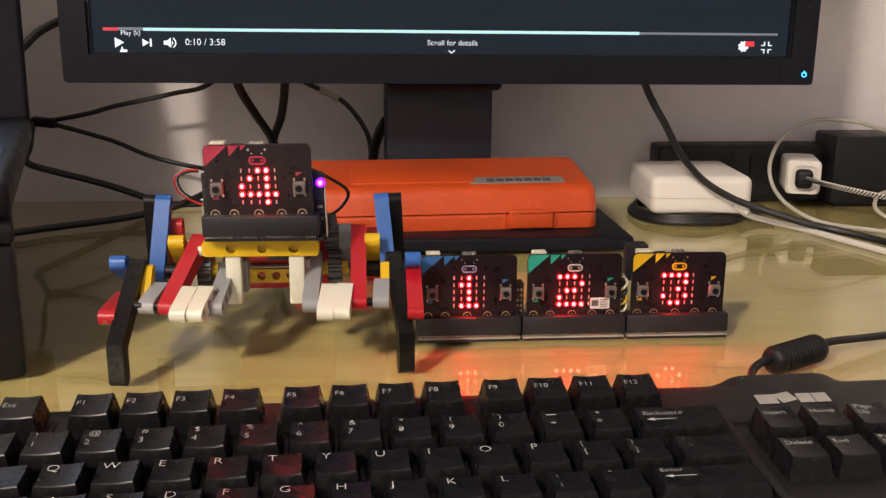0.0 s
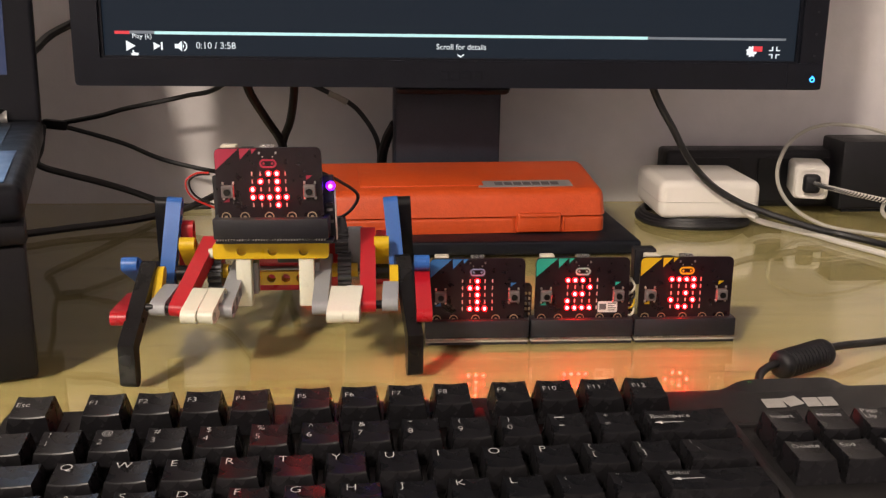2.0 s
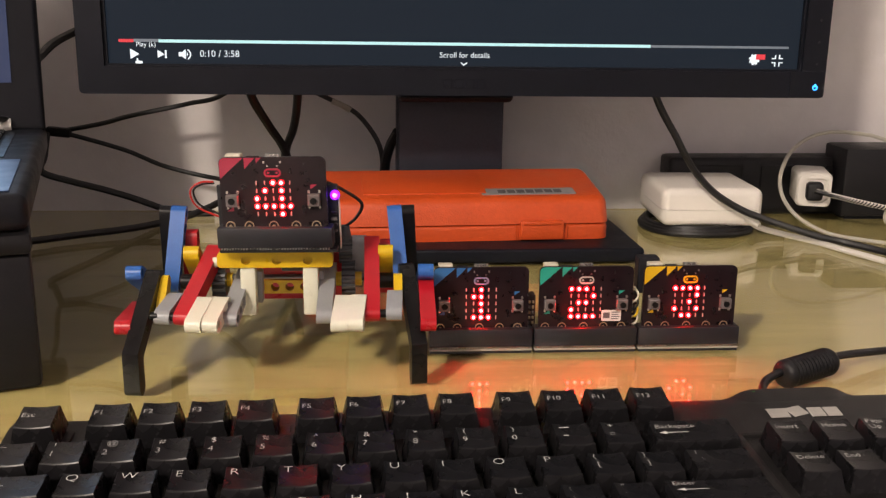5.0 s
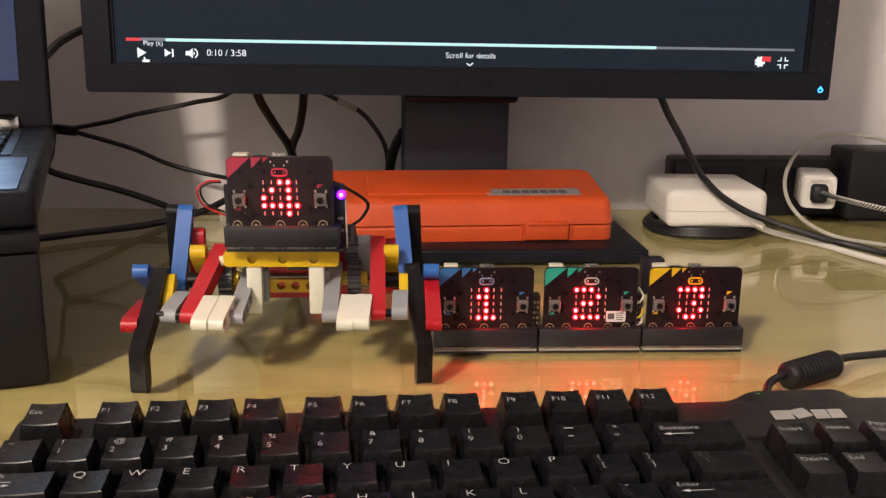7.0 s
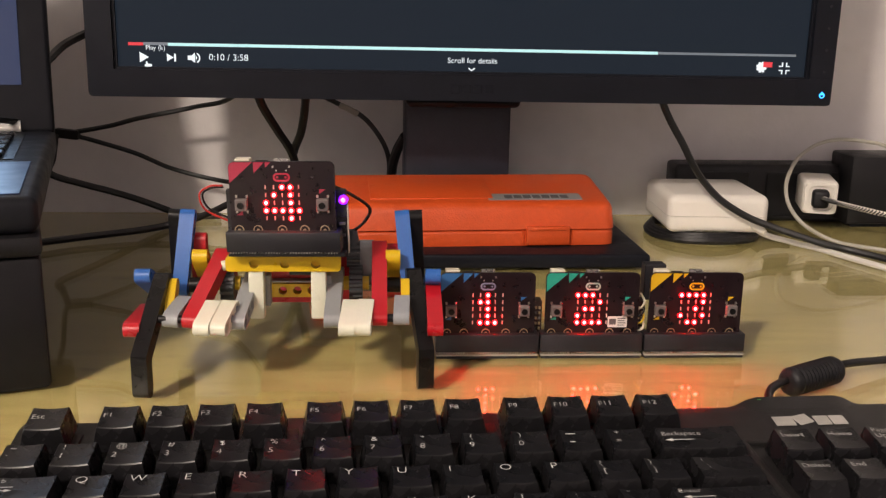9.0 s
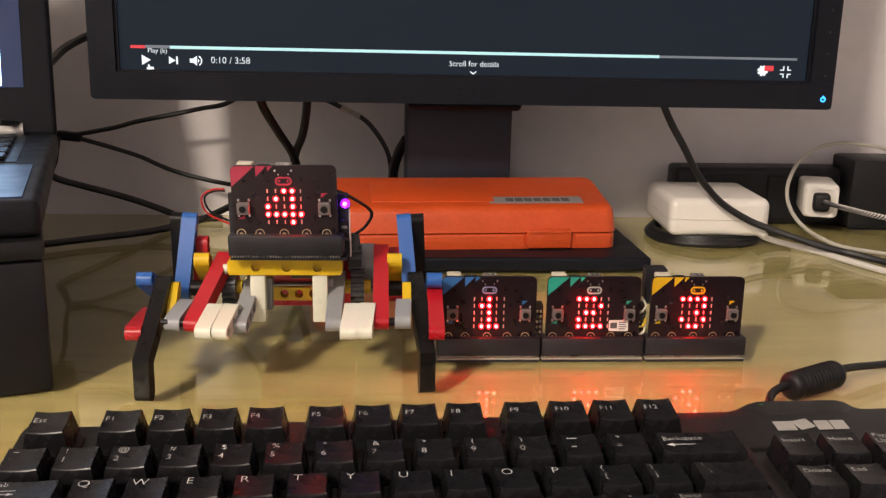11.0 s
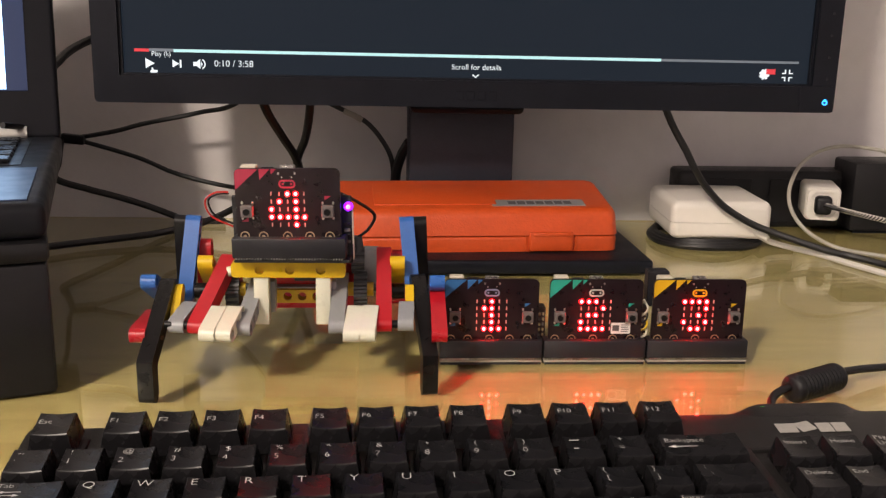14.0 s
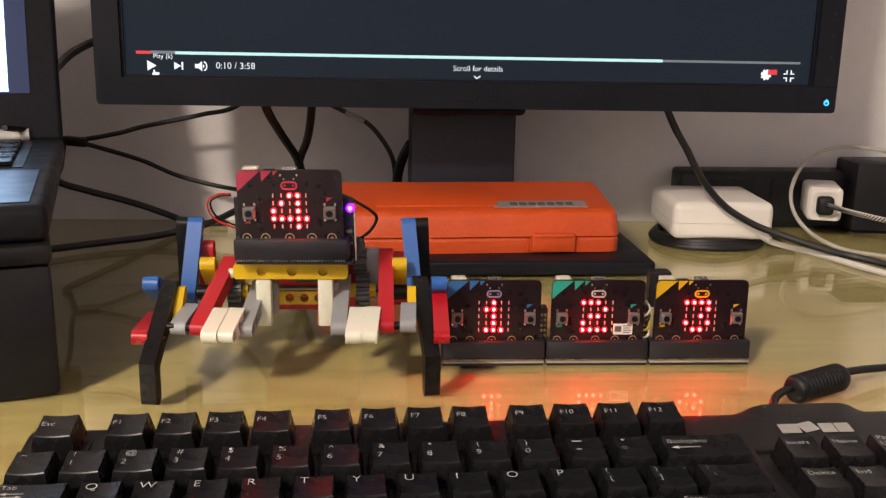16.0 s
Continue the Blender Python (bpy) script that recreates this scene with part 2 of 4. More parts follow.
def tube(pts, r, seg=8, bm=None, step=8, closed_path=False):
    bm = bm or bmesh.new()
    path = smooth_path(pts, step)
    side, rings = None, []
    for i, p in enumerate(path):
        d = (path[min(i + 1, len(path) - 1)] - path[max(i - 1, 0)]).normalized()
        side = (side - d * side.dot(d)).normalized() if side else d.orthogonal().normalized()
        up = d.cross(side)
        rings.append([bm.verts.new(p + r * (math.cos(2 * math.pi * k / seg) * side + math.sin(2 * math.pi * k / seg) * up)) for k in range(seg)])
    for a, b in zip(rings, rings[1:]):
        for k in range(seg):
            bm.faces.new((a[k], a[(k + 1) % seg], b[(k + 1) % seg], b[k]))
    bm.faces.new(rings[0])
    bm.faces.new(rings[-1])
    return bm


def cable(name, pts, r, material, label, m=None):
    ob = part(name, tube(pts, r), material, None, label, m)
    return tagged(ob, "", "cable")


TEXTS = {}


def text_mesh(s, size, material, align="LEFT", thin=0.0):
    """Flat lettering in Blender's own font, as a mesh in the x-y plane."""
    key = (s, size, material.name, align, thin)
    if key not in TEXTS:
        cu = bpy.data.curves.new("lettering", "FONT")
        cu.body, cu.size, cu.align_x, cu.align_y, cu.resolution_u = s, size, align, "CENTER", 3
        cu.offset = -thin * size
        ob = bpy.data.objects.new("lettering", cu)
        scene.collection.objects.link(ob)
        dg = bpy.context.evaluated_depsgraph_get()
        me = bpy.data.meshes.new_from_object(ob.evaluated_get(dg))
        bpy.data.objects.remove(ob)
        bpy.data.curves.remove(cu)
        me.materials.clear()
        me.materials.append(material)
        TEXTS[key] = me
    return TEXTS[key]


def poly(loop, y, bm=None):
    """A flat face from (x, z) points at depth y, facing the camera."""
    bm = bm or bmesh.new()
    bm.faces.new([bm.verts.new((x, y, z)) for x, z in loop])
    return bm


# ---- the setting ----
def room():
    wall = part("wall_north", block(-2.5, 0.95, 0.387, 0.487, -0.75, 1.9), PLASTER)
    tagged(wall, "matte off-white plaster wall behind the desk", "wall", kind="structure")
    # added unseen enclosure; its darker tones hold down the ambient bounce
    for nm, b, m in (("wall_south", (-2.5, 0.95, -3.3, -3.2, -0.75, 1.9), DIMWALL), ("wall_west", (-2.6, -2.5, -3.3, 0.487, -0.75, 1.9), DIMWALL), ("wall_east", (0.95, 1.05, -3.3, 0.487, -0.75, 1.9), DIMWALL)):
        tagged(part(nm, block(*b), m), "unseen room wall, toned to set the bounced light", "wall", kind="structure")
    tagged(part("ceiling", block(-2.6, 1.05, -3.3, 0.487, 1.9, 2.0), CEIL), "unseen ceiling, toned to set the bounced light", "ceiling", kind="structure")
    tagged(part("floor", block(-2.6, 1.05, -3.3, 0.487, -0.85, -0.75), CARPET), "dull brown floor", "floor", kind="structure")


def desk():
    d = thing("desk", "pale birch desk under a clear glass top", "desk")
    part("desktop", block(-0.8, 0.8, -0.42, 0.383, -0.032, -0.0072, 0.001, 1), WOOD, d, "pale birch board with fine grain")
    g = part("glass_top", block(-0.795, 0.795, -0.418, 0.380, -0.0070, 0.0, 0.0006, 1), GLASS, d, "clear polished glass sheet")
    g.visible_shadow = False
    for x in (-0.74, 0.74):
        for y in (-0.37, 0.33):
            part("leg", block(x - 0.025, x + 0.025, y - 0.025, y + 0.025, -0.75, -0.032, 0.003), WOOD, d)


room()
desk()


# ---- small computer boards with a red LED matrix ----
DIGITS = {"1": ("..#..", ".##..", "..#..", "..#..", ".###."), "2": ("###..", "...#.", ".##..", "#....", "####."),
          "3": ("####.", "...#.", "..#..", "#..#.", ".##.."), "4": ("..##.", ".#.#.", "#..#.", "#####", "...#.")}
LED_MESH = {}


def led_mesh(on, glow):
    if (on, glow.name) not in LED_MESH:
        bm = bmesh.new()
        if on:
            bmesh.ops.create_uvsphere(bm, u_segments=10, v_segments=6, radius=0.00095)
            bmesh.ops.scale(bm, vec=(1, 0.8, 1.1), verts=bm.verts)
        else:
            block(-0.0003, 0.0003, -0.0004, 0.0, -0.0010, 0.0010, 0.0001, 1, bm)
        LED_MESH[on, glow.name] = finish(bm, "led", glow if on else LED_OFF)
    return LED_MESH[on, glow.name]


def board_parts(owner, digit, tint, sticker=False, pale=None):
    """The board: origin at the middle of its top edge, front towards -y, 52 x 42 mm. Parts hang under owner."""
    pcb = part("circuit_board", outline(bmesh.new(), [rounded(-0.026, 0.026, -0.0415, 0, 0.003)], -0.0008, 0.0008), PCB, owner, "black rounded circuit board")
    y = -0.00095
    bm = poly([(-0.0258, -0.0028), (-0.0252, -0.0010), (-0.0235, -0.0003), (-0.0140, -0.0003), (-0.0257, -0.0107)], y)
    poly([(-0.0136, -0.0003), (-0.0082, -0.0003), (-0.0135, -0.0058)], y, bm)
    poly([(-0.0078, -0.0003), (-0.0050, -0.0003), (-0.0077, -0.0030)], y, bm)
    part("corner_print", bm, tint, pcb, "coloured triangles printed on the corner", smooth=0)
    bm = bmesh.new()
    outline(bm, [rounded(-0.0042, 0.0042, -0.0099, -0.0056, 0.00214, 7), rounded(-0.0033, 0.0033, -0.0090, -0.0065, 0.00124, 7)], -0.00105, -0.0009)
    for x in (-0.0021, 0.0021):
        outline(bm, [ring_pts(x, -0.00775, 0.0006, 8)], -0.00105, -0.0009)
    part("oval_print", bm, pale or tint, pcb, smooth=0)
    for tri in ([(-0.0232, -0.0268), (-0.0199, -0.0268), (-0.0199, -0.0245)], [(0.0182, -0.0137), (0.0215, -0.0137), (0.0182, -0.0160)]):
        part("marker_print", poly(tri, y), tint, pcb, smooth=0)
    for bx in (-0.0201, 0.0199):
        sw = part("push_button", block(bx - 0.003, bx + 0.003, -0.0042, -0.0008, -0.0241, -0.0181, 0.0004, 1), SWITCH, pcb, "small square metal push button")
        part("plunger", rod((bx, -0.0042, -0.0211), (bx, -0.0050, -0.0211), 0.0017, 14), T_BLACK, sw)
        for dx in (-0.0026, 0.0026):
            for z in (-0.0172, -0.0249):
                part("solder_pad", block(bx + dx - 0.0005, bx + dx + 0.0005, -0.0018, -0.0008, z - 0.0007, z + 0.0007, 0.0002, 1), METAL, sw)
    for r, rowtext in enumerate(DIGITS[digit]):
        for c, ch in enumerate(rowtext):
            on = ch == "#"
            if on:
                # added glowing disc, the LED's red halo built as a shape
                part("led_halo", rod(((c - 2) * 0.00409, -0.0008, -0.01264 - r * 0.00392), ((c - 2) * 0.00409, -0.0011, -0.01264 - r * 0.00392), 0.0015, 12), LED_HALO, pcb)
            part("lit_led" if on else "unlit_led", led_mesh(on, LED_HEAD if digit == "4" else LED_ON), None, pcb, m=pose((c - 2) * 0.00409, -0.0014 if on else -0.0008, -0.01264 - r * 0.00392))
    for x in (-0.0222, -0.0129, -0.0008, 0.0103, 0.0203):
        bm = bmesh.new()
        outline(bm, [ring_pts(x, -0.0342, 0.0024, 16), ring_pts(x, -0.0342, 0.0019, 16)], -0.0011, -0.0008)
        outline(bm, [ring_pts(x, -0.0345, 0.0009, 8)], -0.0010, -0.0008)
        part("contact_ring", bm, GOLD, pcb)
    for x in (-0.0040, 0.0041):
        part("solder_dot", block(x - 0.0004, x + 0.0004, -0.0013, -0.0008, -0.0030, -0.0020), METAL, pcb)
        part("solder_dot", block(x * 0.6 - 0.0003, x * 0.6 + 0.0003, -0.0012, -0.0008, -0.0047, -0.0041), METAL, pcb)
    usb = part("usb_socket", block(-0.0038, 0.0038, 0.0008, 0.0036, -0.0050, 0.0012, 0.0004, 1), METAL, pcb, "silver micro USB socket")
    part("battery_socket", block(-0.0232, -0.0155, 0.0008, 0.0062, -0.0070, 0.0010, 0.0004, 1), CREAM, pcb, "cream battery socket")
    part("reset_button", block(-0.0135, -0.0070, 0.0008, 0.0045, -0.0060, -0.0002, 0.0004, 1), CONN, pcb)
    if sticker:
        st = part("sticker", outline(bmesh.new(), [rounded(0.0090, 0.0199, -0.0312, -0.0249, 0.0006, 3)], -0.00105, -0.0009), STICKER, pcb, "white paper sticker with small grey print")
        bm = bmesh.new()
        for i in range(4):
            block(0.0146, 0.0190 - 0.0006 * (i % 2), -0.00112, -0.00105, -0.0264 - 0.00125 * i, -0.0259 - 0.00125 * i, 0, 1, bm)
        block(0.0099, 0.0136, -0.00112, -0.00105, -0.0296, -0.0263, 0, 1, bm)
        part("print_bars", bm, INK, st)
    return pcb


def edge_connector(owner, z0, z1, half, depth):
    c = part("edge_connector", block(-half, half, -depth, depth, z0, z1, 0.0006, 2), CONN, owner, "black edge connector")
    bm = bmesh.new()
    n = 40
    for i in range(n):
        x = -half * 0.93 + 2 * half * 0.93 * i / (n - 1)
        block(x - 0.0003, x + 0.0003, -depth - 0.0003, -depth + 0.001, z0 - 0.0006, z0 + 0.0002, 0, 1, bm)
    tagged(part("pin_strip", bm, METAL, c, "row of tiny silver pins"), kind="stuff")
    return c


def led_boards():
    tints = {"1": mat("tint_blue", (0.03, 0.14, 0.36), 0.4, vary=0.06), "2": mat("tint_teal", (0.02, 0.33, 0.24), 0.4, vary=0.06),
             "3": mat("tint_yellow", (0.62, 0.40, 0.01), 0.4, vary=0.06)}
    pales = {"1": mat("pale_blue_print", (0.19, 0.21, 0.33), 0.45, vary=0.05), "2": mat("pale_teal_print", (0.34, 0.42, 0.38), 0.45, vary=0.05)}
    colour = {"1": "blue", "2": "teal", "3": "yellow"}
    for i, d in enumerate("123"):
        t = thing("led_board", f"black circuit board, {colour[d]} corner print, glowing red digit {d}", "circuit board",
                  pose((i - 1) * 0.0578, 0, 0), "LED boards in a row")
        up = part("carrier_board", block(-0.0285, 0.0282, -0.0058, 0.030, 0.0015, 0.0023, 0.0003, 1), TRIM, t, "thin pale carrier board")
        bm = block(-0.0280, 0.0277, -0.0052, 0.029, 0.0, 0.0015)
        part("underside", bm, CONN, t)
        edge_connector(t, 0.0034, 0.0136, 0.0284, 0.0048)
        holder = part("backing", block(-0.024, 0.024, 0.0048, 0.0075, 0.0024, 0.012, 0.0005, 1), CONN, t)
        pcb = board_parts(t, d, tints[d], d == "2", pales.get(d))
        pcb.matrix_basis = pose(0, 0, 0.0478, -0.3, 0, 0)
        for k in range(7):
            x, yy = 0.010 + 0.0024 * k, 0.012 + 0.0022 * (k * 5 % 7)
            part("component", block(x, x + 0.0016, yy, yy + 0.0016, 0.0024, 0.0045 + 0.004 * (k % 3), 0.0002, 1), CONN, t)
        chip = part("terminal", block(0.0262, 0.0310 if d != "3" else 0.0268, 0.005, 0.013, 0.0024, 0.030, 0.0004, 1), BROWN, t, "dark brown terminal block behind the board")
        for k in range(8 if d != "3" else 0):
            for x in (0.0270, 0.0289):
                part("contact", block(x, x + 0.0012, 0.0040, 0.0051, 0.0045 + 0.003 * k, 0.0060 + 0.003 * k, 0.0002, 1), GOLD if (k + (x > 0.028)) % 3 else SWITCH, chip)
        if d == "2":
            for k, m in enumerate((CREAM, T_YELLOW, BLACKCABLE, CREAM)):
                z = 0.013 + 0.0042 * k
                part("wire", tube([(0.0268, 0.003, z), (0.0290, 0.0005 + 0.0006 * k, z + 0.0022), (0.0302, 0.0030, z + 0.0050), (0.0290, 0.0080, z + 0.0080)], 0.0006, 6, step=5), m, t, "thin looped jumper wire")
        if d != "3":
            part("power_led", block(0.0262, 0.0284, 0.0095, 0.0112, 0.0260, 0.0280, 0.0004, 1), LED_PURPLE, t, "lit purple power light")
            part("led_post", block(0.0268, 0.0278, 0.0098, 0.0110, 0.0220, 0.0262), CONN, t)
        if d == "3":
            part("battery_plug", block(-0.0275, -0.0155, 0.0066, 0.0150, 0.030, 0.0505, 0.0006, 1), CONN, t, "black plug block behind the board")


led_boards()


# ---- walking robot of toy building beams ----
def beam_bm(pts, half=0.0038, holes=True, thick=0.0039):
    """A beam of rounded outline through (y, z) holes, 8 mm apart, thick along x. Two points make a straight beam, three a bent one."""
    bm = bmesh.new()
    P = [Vector(p) for p in pts]
    n = len(P)
    left, right = [], []
    for i, p in enumerate(P):
        if i in (0, n - 1):
            d = (P[1] - P[0] if i == 0 else P[-1] - P[-2]).normalized()
            ang = math.degrees(math.atan2(d.y, d.x))
            cap = ring_pts(p.x, p.y, half, 8, ang + 90, ang + 270) if i == 0 else ring_pts(p.x, p.y, half, 8, ang - 90, ang + 90)
            left += cap if i == 0 else []
            right += cap if i else []
        else:
            d0, d1 = (p - P[i - 1]).normalized(), (P[i + 1] - p).normalized()
            t = (d0 + d1).normalized()
            nrm = Vector((-t.y, t.x))
            k = half / max(0.4, math.cos(d0.angle(d1) / 2))
            mids = (p - nrm * k, p + nrm * k)
    if n == 2:
        loop = left + right
    else:
        loop = left + [tuple(mids[0])] + right + [tuple(mids[1])]
    loops = [loop]
    if holes:
        for a, b in zip(P, P[1:]):
            k = max(1, round((b - a).length / 0.008))
            for i in range(k + (b is P[-1])):
                q = a.lerp(b, i / k)
                loops.append(ring_pts(q.x, q.y, 0.0024, 10))
    outline(bm, loops, -thick, thick)
    bmesh.ops.transform(bm, matrix=Matrix(((0, 1, 0, 0), (1, 0, 0, 0), (0, 0, 1, 0), (0, 0, 0, 1))), verts=bm.verts)
    return bm


def beam(owner, name, x, pts, material, label="", thick=0.0039, holes=True):
    return part(name, beam_bm(pts, thick=thick, holes=holes), material, owner, label, Matrix.Translation((x, 0, 0)))


def strut(owner, front, back, material, holes=True):
    """A straight beam between two holes in space, upright on its side."""
    a, b = Vector(front), Vector(back)
    run = math.hypot(b.x - a.x, b.y - a.y)
    turn = math.degrees(math.atan2(-(b.x - a.x), b.y - a.y))
    ob = beam(owner, "beam", 0, ((0, 0), (run, b.z - a.z)), material, holes=holes)
    ob.matrix_basis = pose(a.x, a.y, a.z, 0, 0, turn)
    return ob


def gear(owner, x, y, z, r, teeth, material):
    bm = bmesh.new()
    lp = []
    for i in range(teeth):
        for a, rr in ((0, r * 0.84), (0.28, r * 0.84), (0.42, r), (0.78, r), (0.92, r * 0.84)):
            t = 2 * math.pi * (i + a) / teeth
            lp.append((y + rr * math.cos(t), z + rr * math.sin(t)))
    outline(bm, [lp, ring_pts(y, z, 0.0024, 10)], -0.0035, 0.0035)
    bmesh.ops.transform(bm, matrix=Matrix(((0, 1, 0, x), (1, 0, 0, 0), (0, 0, 1, 0), (0, 0, 0, 1))), verts=bm.verts)
    return part("gear", bm, material, owner, "dark grey toothed gear")


def robot():
    r = thing("walking_robot", "toy-beam walking robot, board head with a glowing red 4", "robot")
    bx = lambda nm, b, m, lab="", bev=0.0006: part(nm, block(*b, bev, 2), m, r, lab)
    # short beams that hang from the two front axles; each row: front end, back end, colour
    for front, back, m in (((-0.2190, -0.0430, 0.0352), (-0.2160, -0.0260, 0.0385), T_GREY), ((-0.2092, -0.0440, 0.0350), (-0.1993, -0.0020, 0.0576), T_RED),
                           ((-0.2017, -0.0560, 0.0351), (-0.1989, -0.0400, 0.0405), T_WHITE), ((-0.1938, -0.0560, 0.0350), (-0.1910, -0.0400, 0.0405), T_WHITE),
                           ((-0.1863, -0.0460, 0.0348), (-0.1828, 0.0000, 0.0480), T_GREY), ((-0.1402, -0.0460, 0.0358), (-0.1398, 0.0000, 0.0470), T_GREY),
                           ((-0.1324, -0.0560, 0.0347), (-0.1310, -0.0400, 0.0409), T_WHITE), ((-0.1246, -0.0560, 0.0349), (-0.1232, -0.0400, 0.0411), T_WHITE),
                           ((-0.1167, -0.0460, 0.0368), (-0.1170, 0.0020, 0.0610), T_RED), ((-0.1058, -0.0460, 0.0371), (-0.1052, -0.0330, 0.0410), T_GREY)):
        strut(r, front, back, m, m is not T_RED)
    for a, b in (((-0.2250, -0.0440, 0.0360), (-0.1830, -0.0450, 0.0350)), ((-0.1435, -0.0460, 0.0358), (-0.1020, -0.0460, 0.0371))):
        part("axle", rod(a, b, 0.0022, 12), T_BLACK, r)
    # front legs: bent black beams standing on the glass
    for x, y, turn in ((-0.2315, -0.0575, -6), (-0.0938, -0.0480, 8)):
        leg = beam(r, "leg", 0, ((0, 0.0040), (0, 0.0205), (0.0375, 0.0492)), T_BLACK, "bent black leg beam standing on the glass", holes=False)
        leg.matrix_basis = pose(x, y, 0, 0, 0, turn)
    # outer blue and red links behind the legs
    for x, s in ((-0.2376, -1), (-0.0890, 1)):
        beam(r, "link", x, ((-0.0195, 0.0512), (0.010, 0.036)), T_BLUE)
        beam(r, "link", x + s * 0.0002, ((-0.0460, 0.0312), (-0.012, 0.0300 if s < 0 else 0.0440)), T_RED)
    # yellow thin links, inner side of the legs
    for x in (-0.2225, -0.1035):
        beam(r, "link", x, ((-0.020, 0.0462), (-0.030, 0.0360)), T_YELLOW, thick=0.0022, holes=False)
    # raised rear legs: a blue beam with a black one beside it
    for x, s in ((-0.2190, -1), (-0.1042, 1)):
        lean = pose(x + s * 0.0047 - (0.0018 if s < 0 else -0.0022), 0, 0, 0, -5.5 if s > 0 else 4.5, 0)
        beam(r, "rear_leg", 0, ((-0.004, 0.0400), (0.010, 0.0765)), T_BLUE, "raised blue leg beam").matrix_basis = lean
        beam(r, "rear_leg", 0, ((0.010, 0.0765), (0.020, 0.0400), (0.0275, 0.0220)), T_BLACK, "bent black rear leg beam").matrix_basis = pose(x + s * 0.0104, 0, 0, 0, -s * 3.0, 0)
    # yellow cranks and red rear beams
    for x in (-0.2105, -0.1098):
        beam(r, "crank", x, ((-0.008, 0.0585), (0.004, 0.0480)), T_YELLOW)
        beam(r, "beam", x + (-0.0040 if x < -0.15 else 0.001), ((0.012, 0.0630 if x < -0.15 else 0.0570), (0.012, 0.034)), T_RED)
        part("bush", rod((x - 0.0065, -0.006, 0.0425), (x + 0.004, -0.006, 0.0425), 0.0041, 14), T_BLACK, r)
    # gears on the drive axles
    gear(r, -0.1968, -0.004, 0.0423, 0.0098, 16, T_DGREY)
    gear(r, -0.1294, -0.004, 0.0430, 0.0098, 16, T_DGREY)
    gear(r, -0.1308, 0.000, 0.0580, 0.0072, 12, T_DGREY)
    part("plug", rod((-0.1312, 0.0, 0.0600), (-0.1312, 0.0, 0.0712), 0.0042, 12, 0.0024), T_DGREY, r)
    for a, b in ((-0.2045, -0.1905), (-0.1365, -0.1225)):
        part("bush", rod((a, -0.004, 0.0430), (b, -0.004, 0.0430), 0.0038, 14), T_YELLOW, r)
    for a, b in ((-0.2130, -0.1830), (-0.1420, -0.1080)):
        part("axle", rod((a, -0.004, 0.0440), (b, -0.004, 0.0440), 0.0021, 12), T_DGREY, r)
    beam(r, "beam", -0.1240, ((0.004, 0.0610), (0.004, 0.0430)), T_GREY)
    part("ball_joint", rod((-0.1985, -0.012, 0.0545), (-0.1945, -0.012, 0.0555), 0.0028, 14, 0.0024), T_WHITE, r)
    part("ball_joint", rod((-0.1900, -0.010, 0.0535), (-0.1850, -0.010, 0.0540), 0.0030, 14), T_WHITE, r)
    # body: front yellow frame with holes, white posts, red motor block, rear yellow beam
    bm = bmesh.new()
    outline(bm, [rounded(-0.1945, -0.1365, 0.0557, 0.0635, 0.0018, 4)] + [ring_pts(x, 0.0596, 0.0024, 14) for x in (-0.1802, -0.1648, -0.1492)], -0.0275, -0.0200)
    part("frame_beam", bm, T_YELLOW, r, "yellow beam with round holes")
    bx("frame_plate", (-0.1935, -0.1375, -0.0195, 0.022, 0.0580, 0.0632), T_YELLOW)
    for x in (-0.1802, -0.1648, -0.1492):
        part("hole_plug", outline(bmesh.new(), [ring_pts(x, 0.0596, 0.0025, 14)], -0.0235, -0.0202), T_YELLOW, r)
    for x in (-0.1796, -0.1480):
        bx("post", (x - 0.0039, x + 0.0039, -0.0265, -0.0190, 0.0300, 0.0556), T_WHITE, "white upright beam", 0.0010)
        bx("post", (x + 0.0030, x + 0.0062, -0.0180, -0.0110, 0.0340, 0.0510), T_GREY, "", 0.0006)
    bx("motor", (-0.1790, -0.1330, 0.006, 0.040, 0.0430, 0.0575), T_RED, "dark red motor block", 0.0015)
    bx("motor", (-0.1660, -0.1500, 0.005, 0.012, 0.0445, 0.0560), T_DGREY, "", 0.001)
    bx("cross_bar", (-0.1765, -0.1540, 0.004, 0.010, 0.0408, 0.0418), T_GREY, "", 0.0003)
    bm = bmesh.new()
    outline(bm, [rounded(-0.1870, -0.1400, 0.0296, 0.0372, 0.0015, 4)] + [ring_pts(-0.1785 + 0.0080 * k, 0.0334, 0.0024, 12) for k in range(5)], 0.0140, 0.0216)
    part("rear_beam", bm, T_YELLOW, r, "yellow beam with round holes")
    bx("battery_box", (-0.1870, -0.1330, 0.0320, 0.0900, 0.0205, 0.0420), T_RED, "dark red battery box", 0.002)
    # head: board in its connector, tilted slightly
    head = part("head_mount", block(-0.0295, 0.0306, 0.0052, 0.0075, -0.0500, -0.0150, 0.0005, 1), CONN, r, "black carrier board with a pale edge", pose(-0.1646, -0.0353, 0.1134, 2.0, -1.3, -5.0))
    pcb = board_parts(r, "4", mat("tint_crimson", (0.36, 0.02, 0.055), 0.4, vary=0.06))
    pcb.matrix_basis = pose(-0.1646, -0.0353, 0.1134, 2.0, -1.3, -5.0)
    c = edge_connector(r, -0.0448, -0.0345, 0.0284, 0.0050)
    c.matrix_basis = pose(-0.1646, -0.0353, 0.1134, 2.0, -1.3, -5.0)
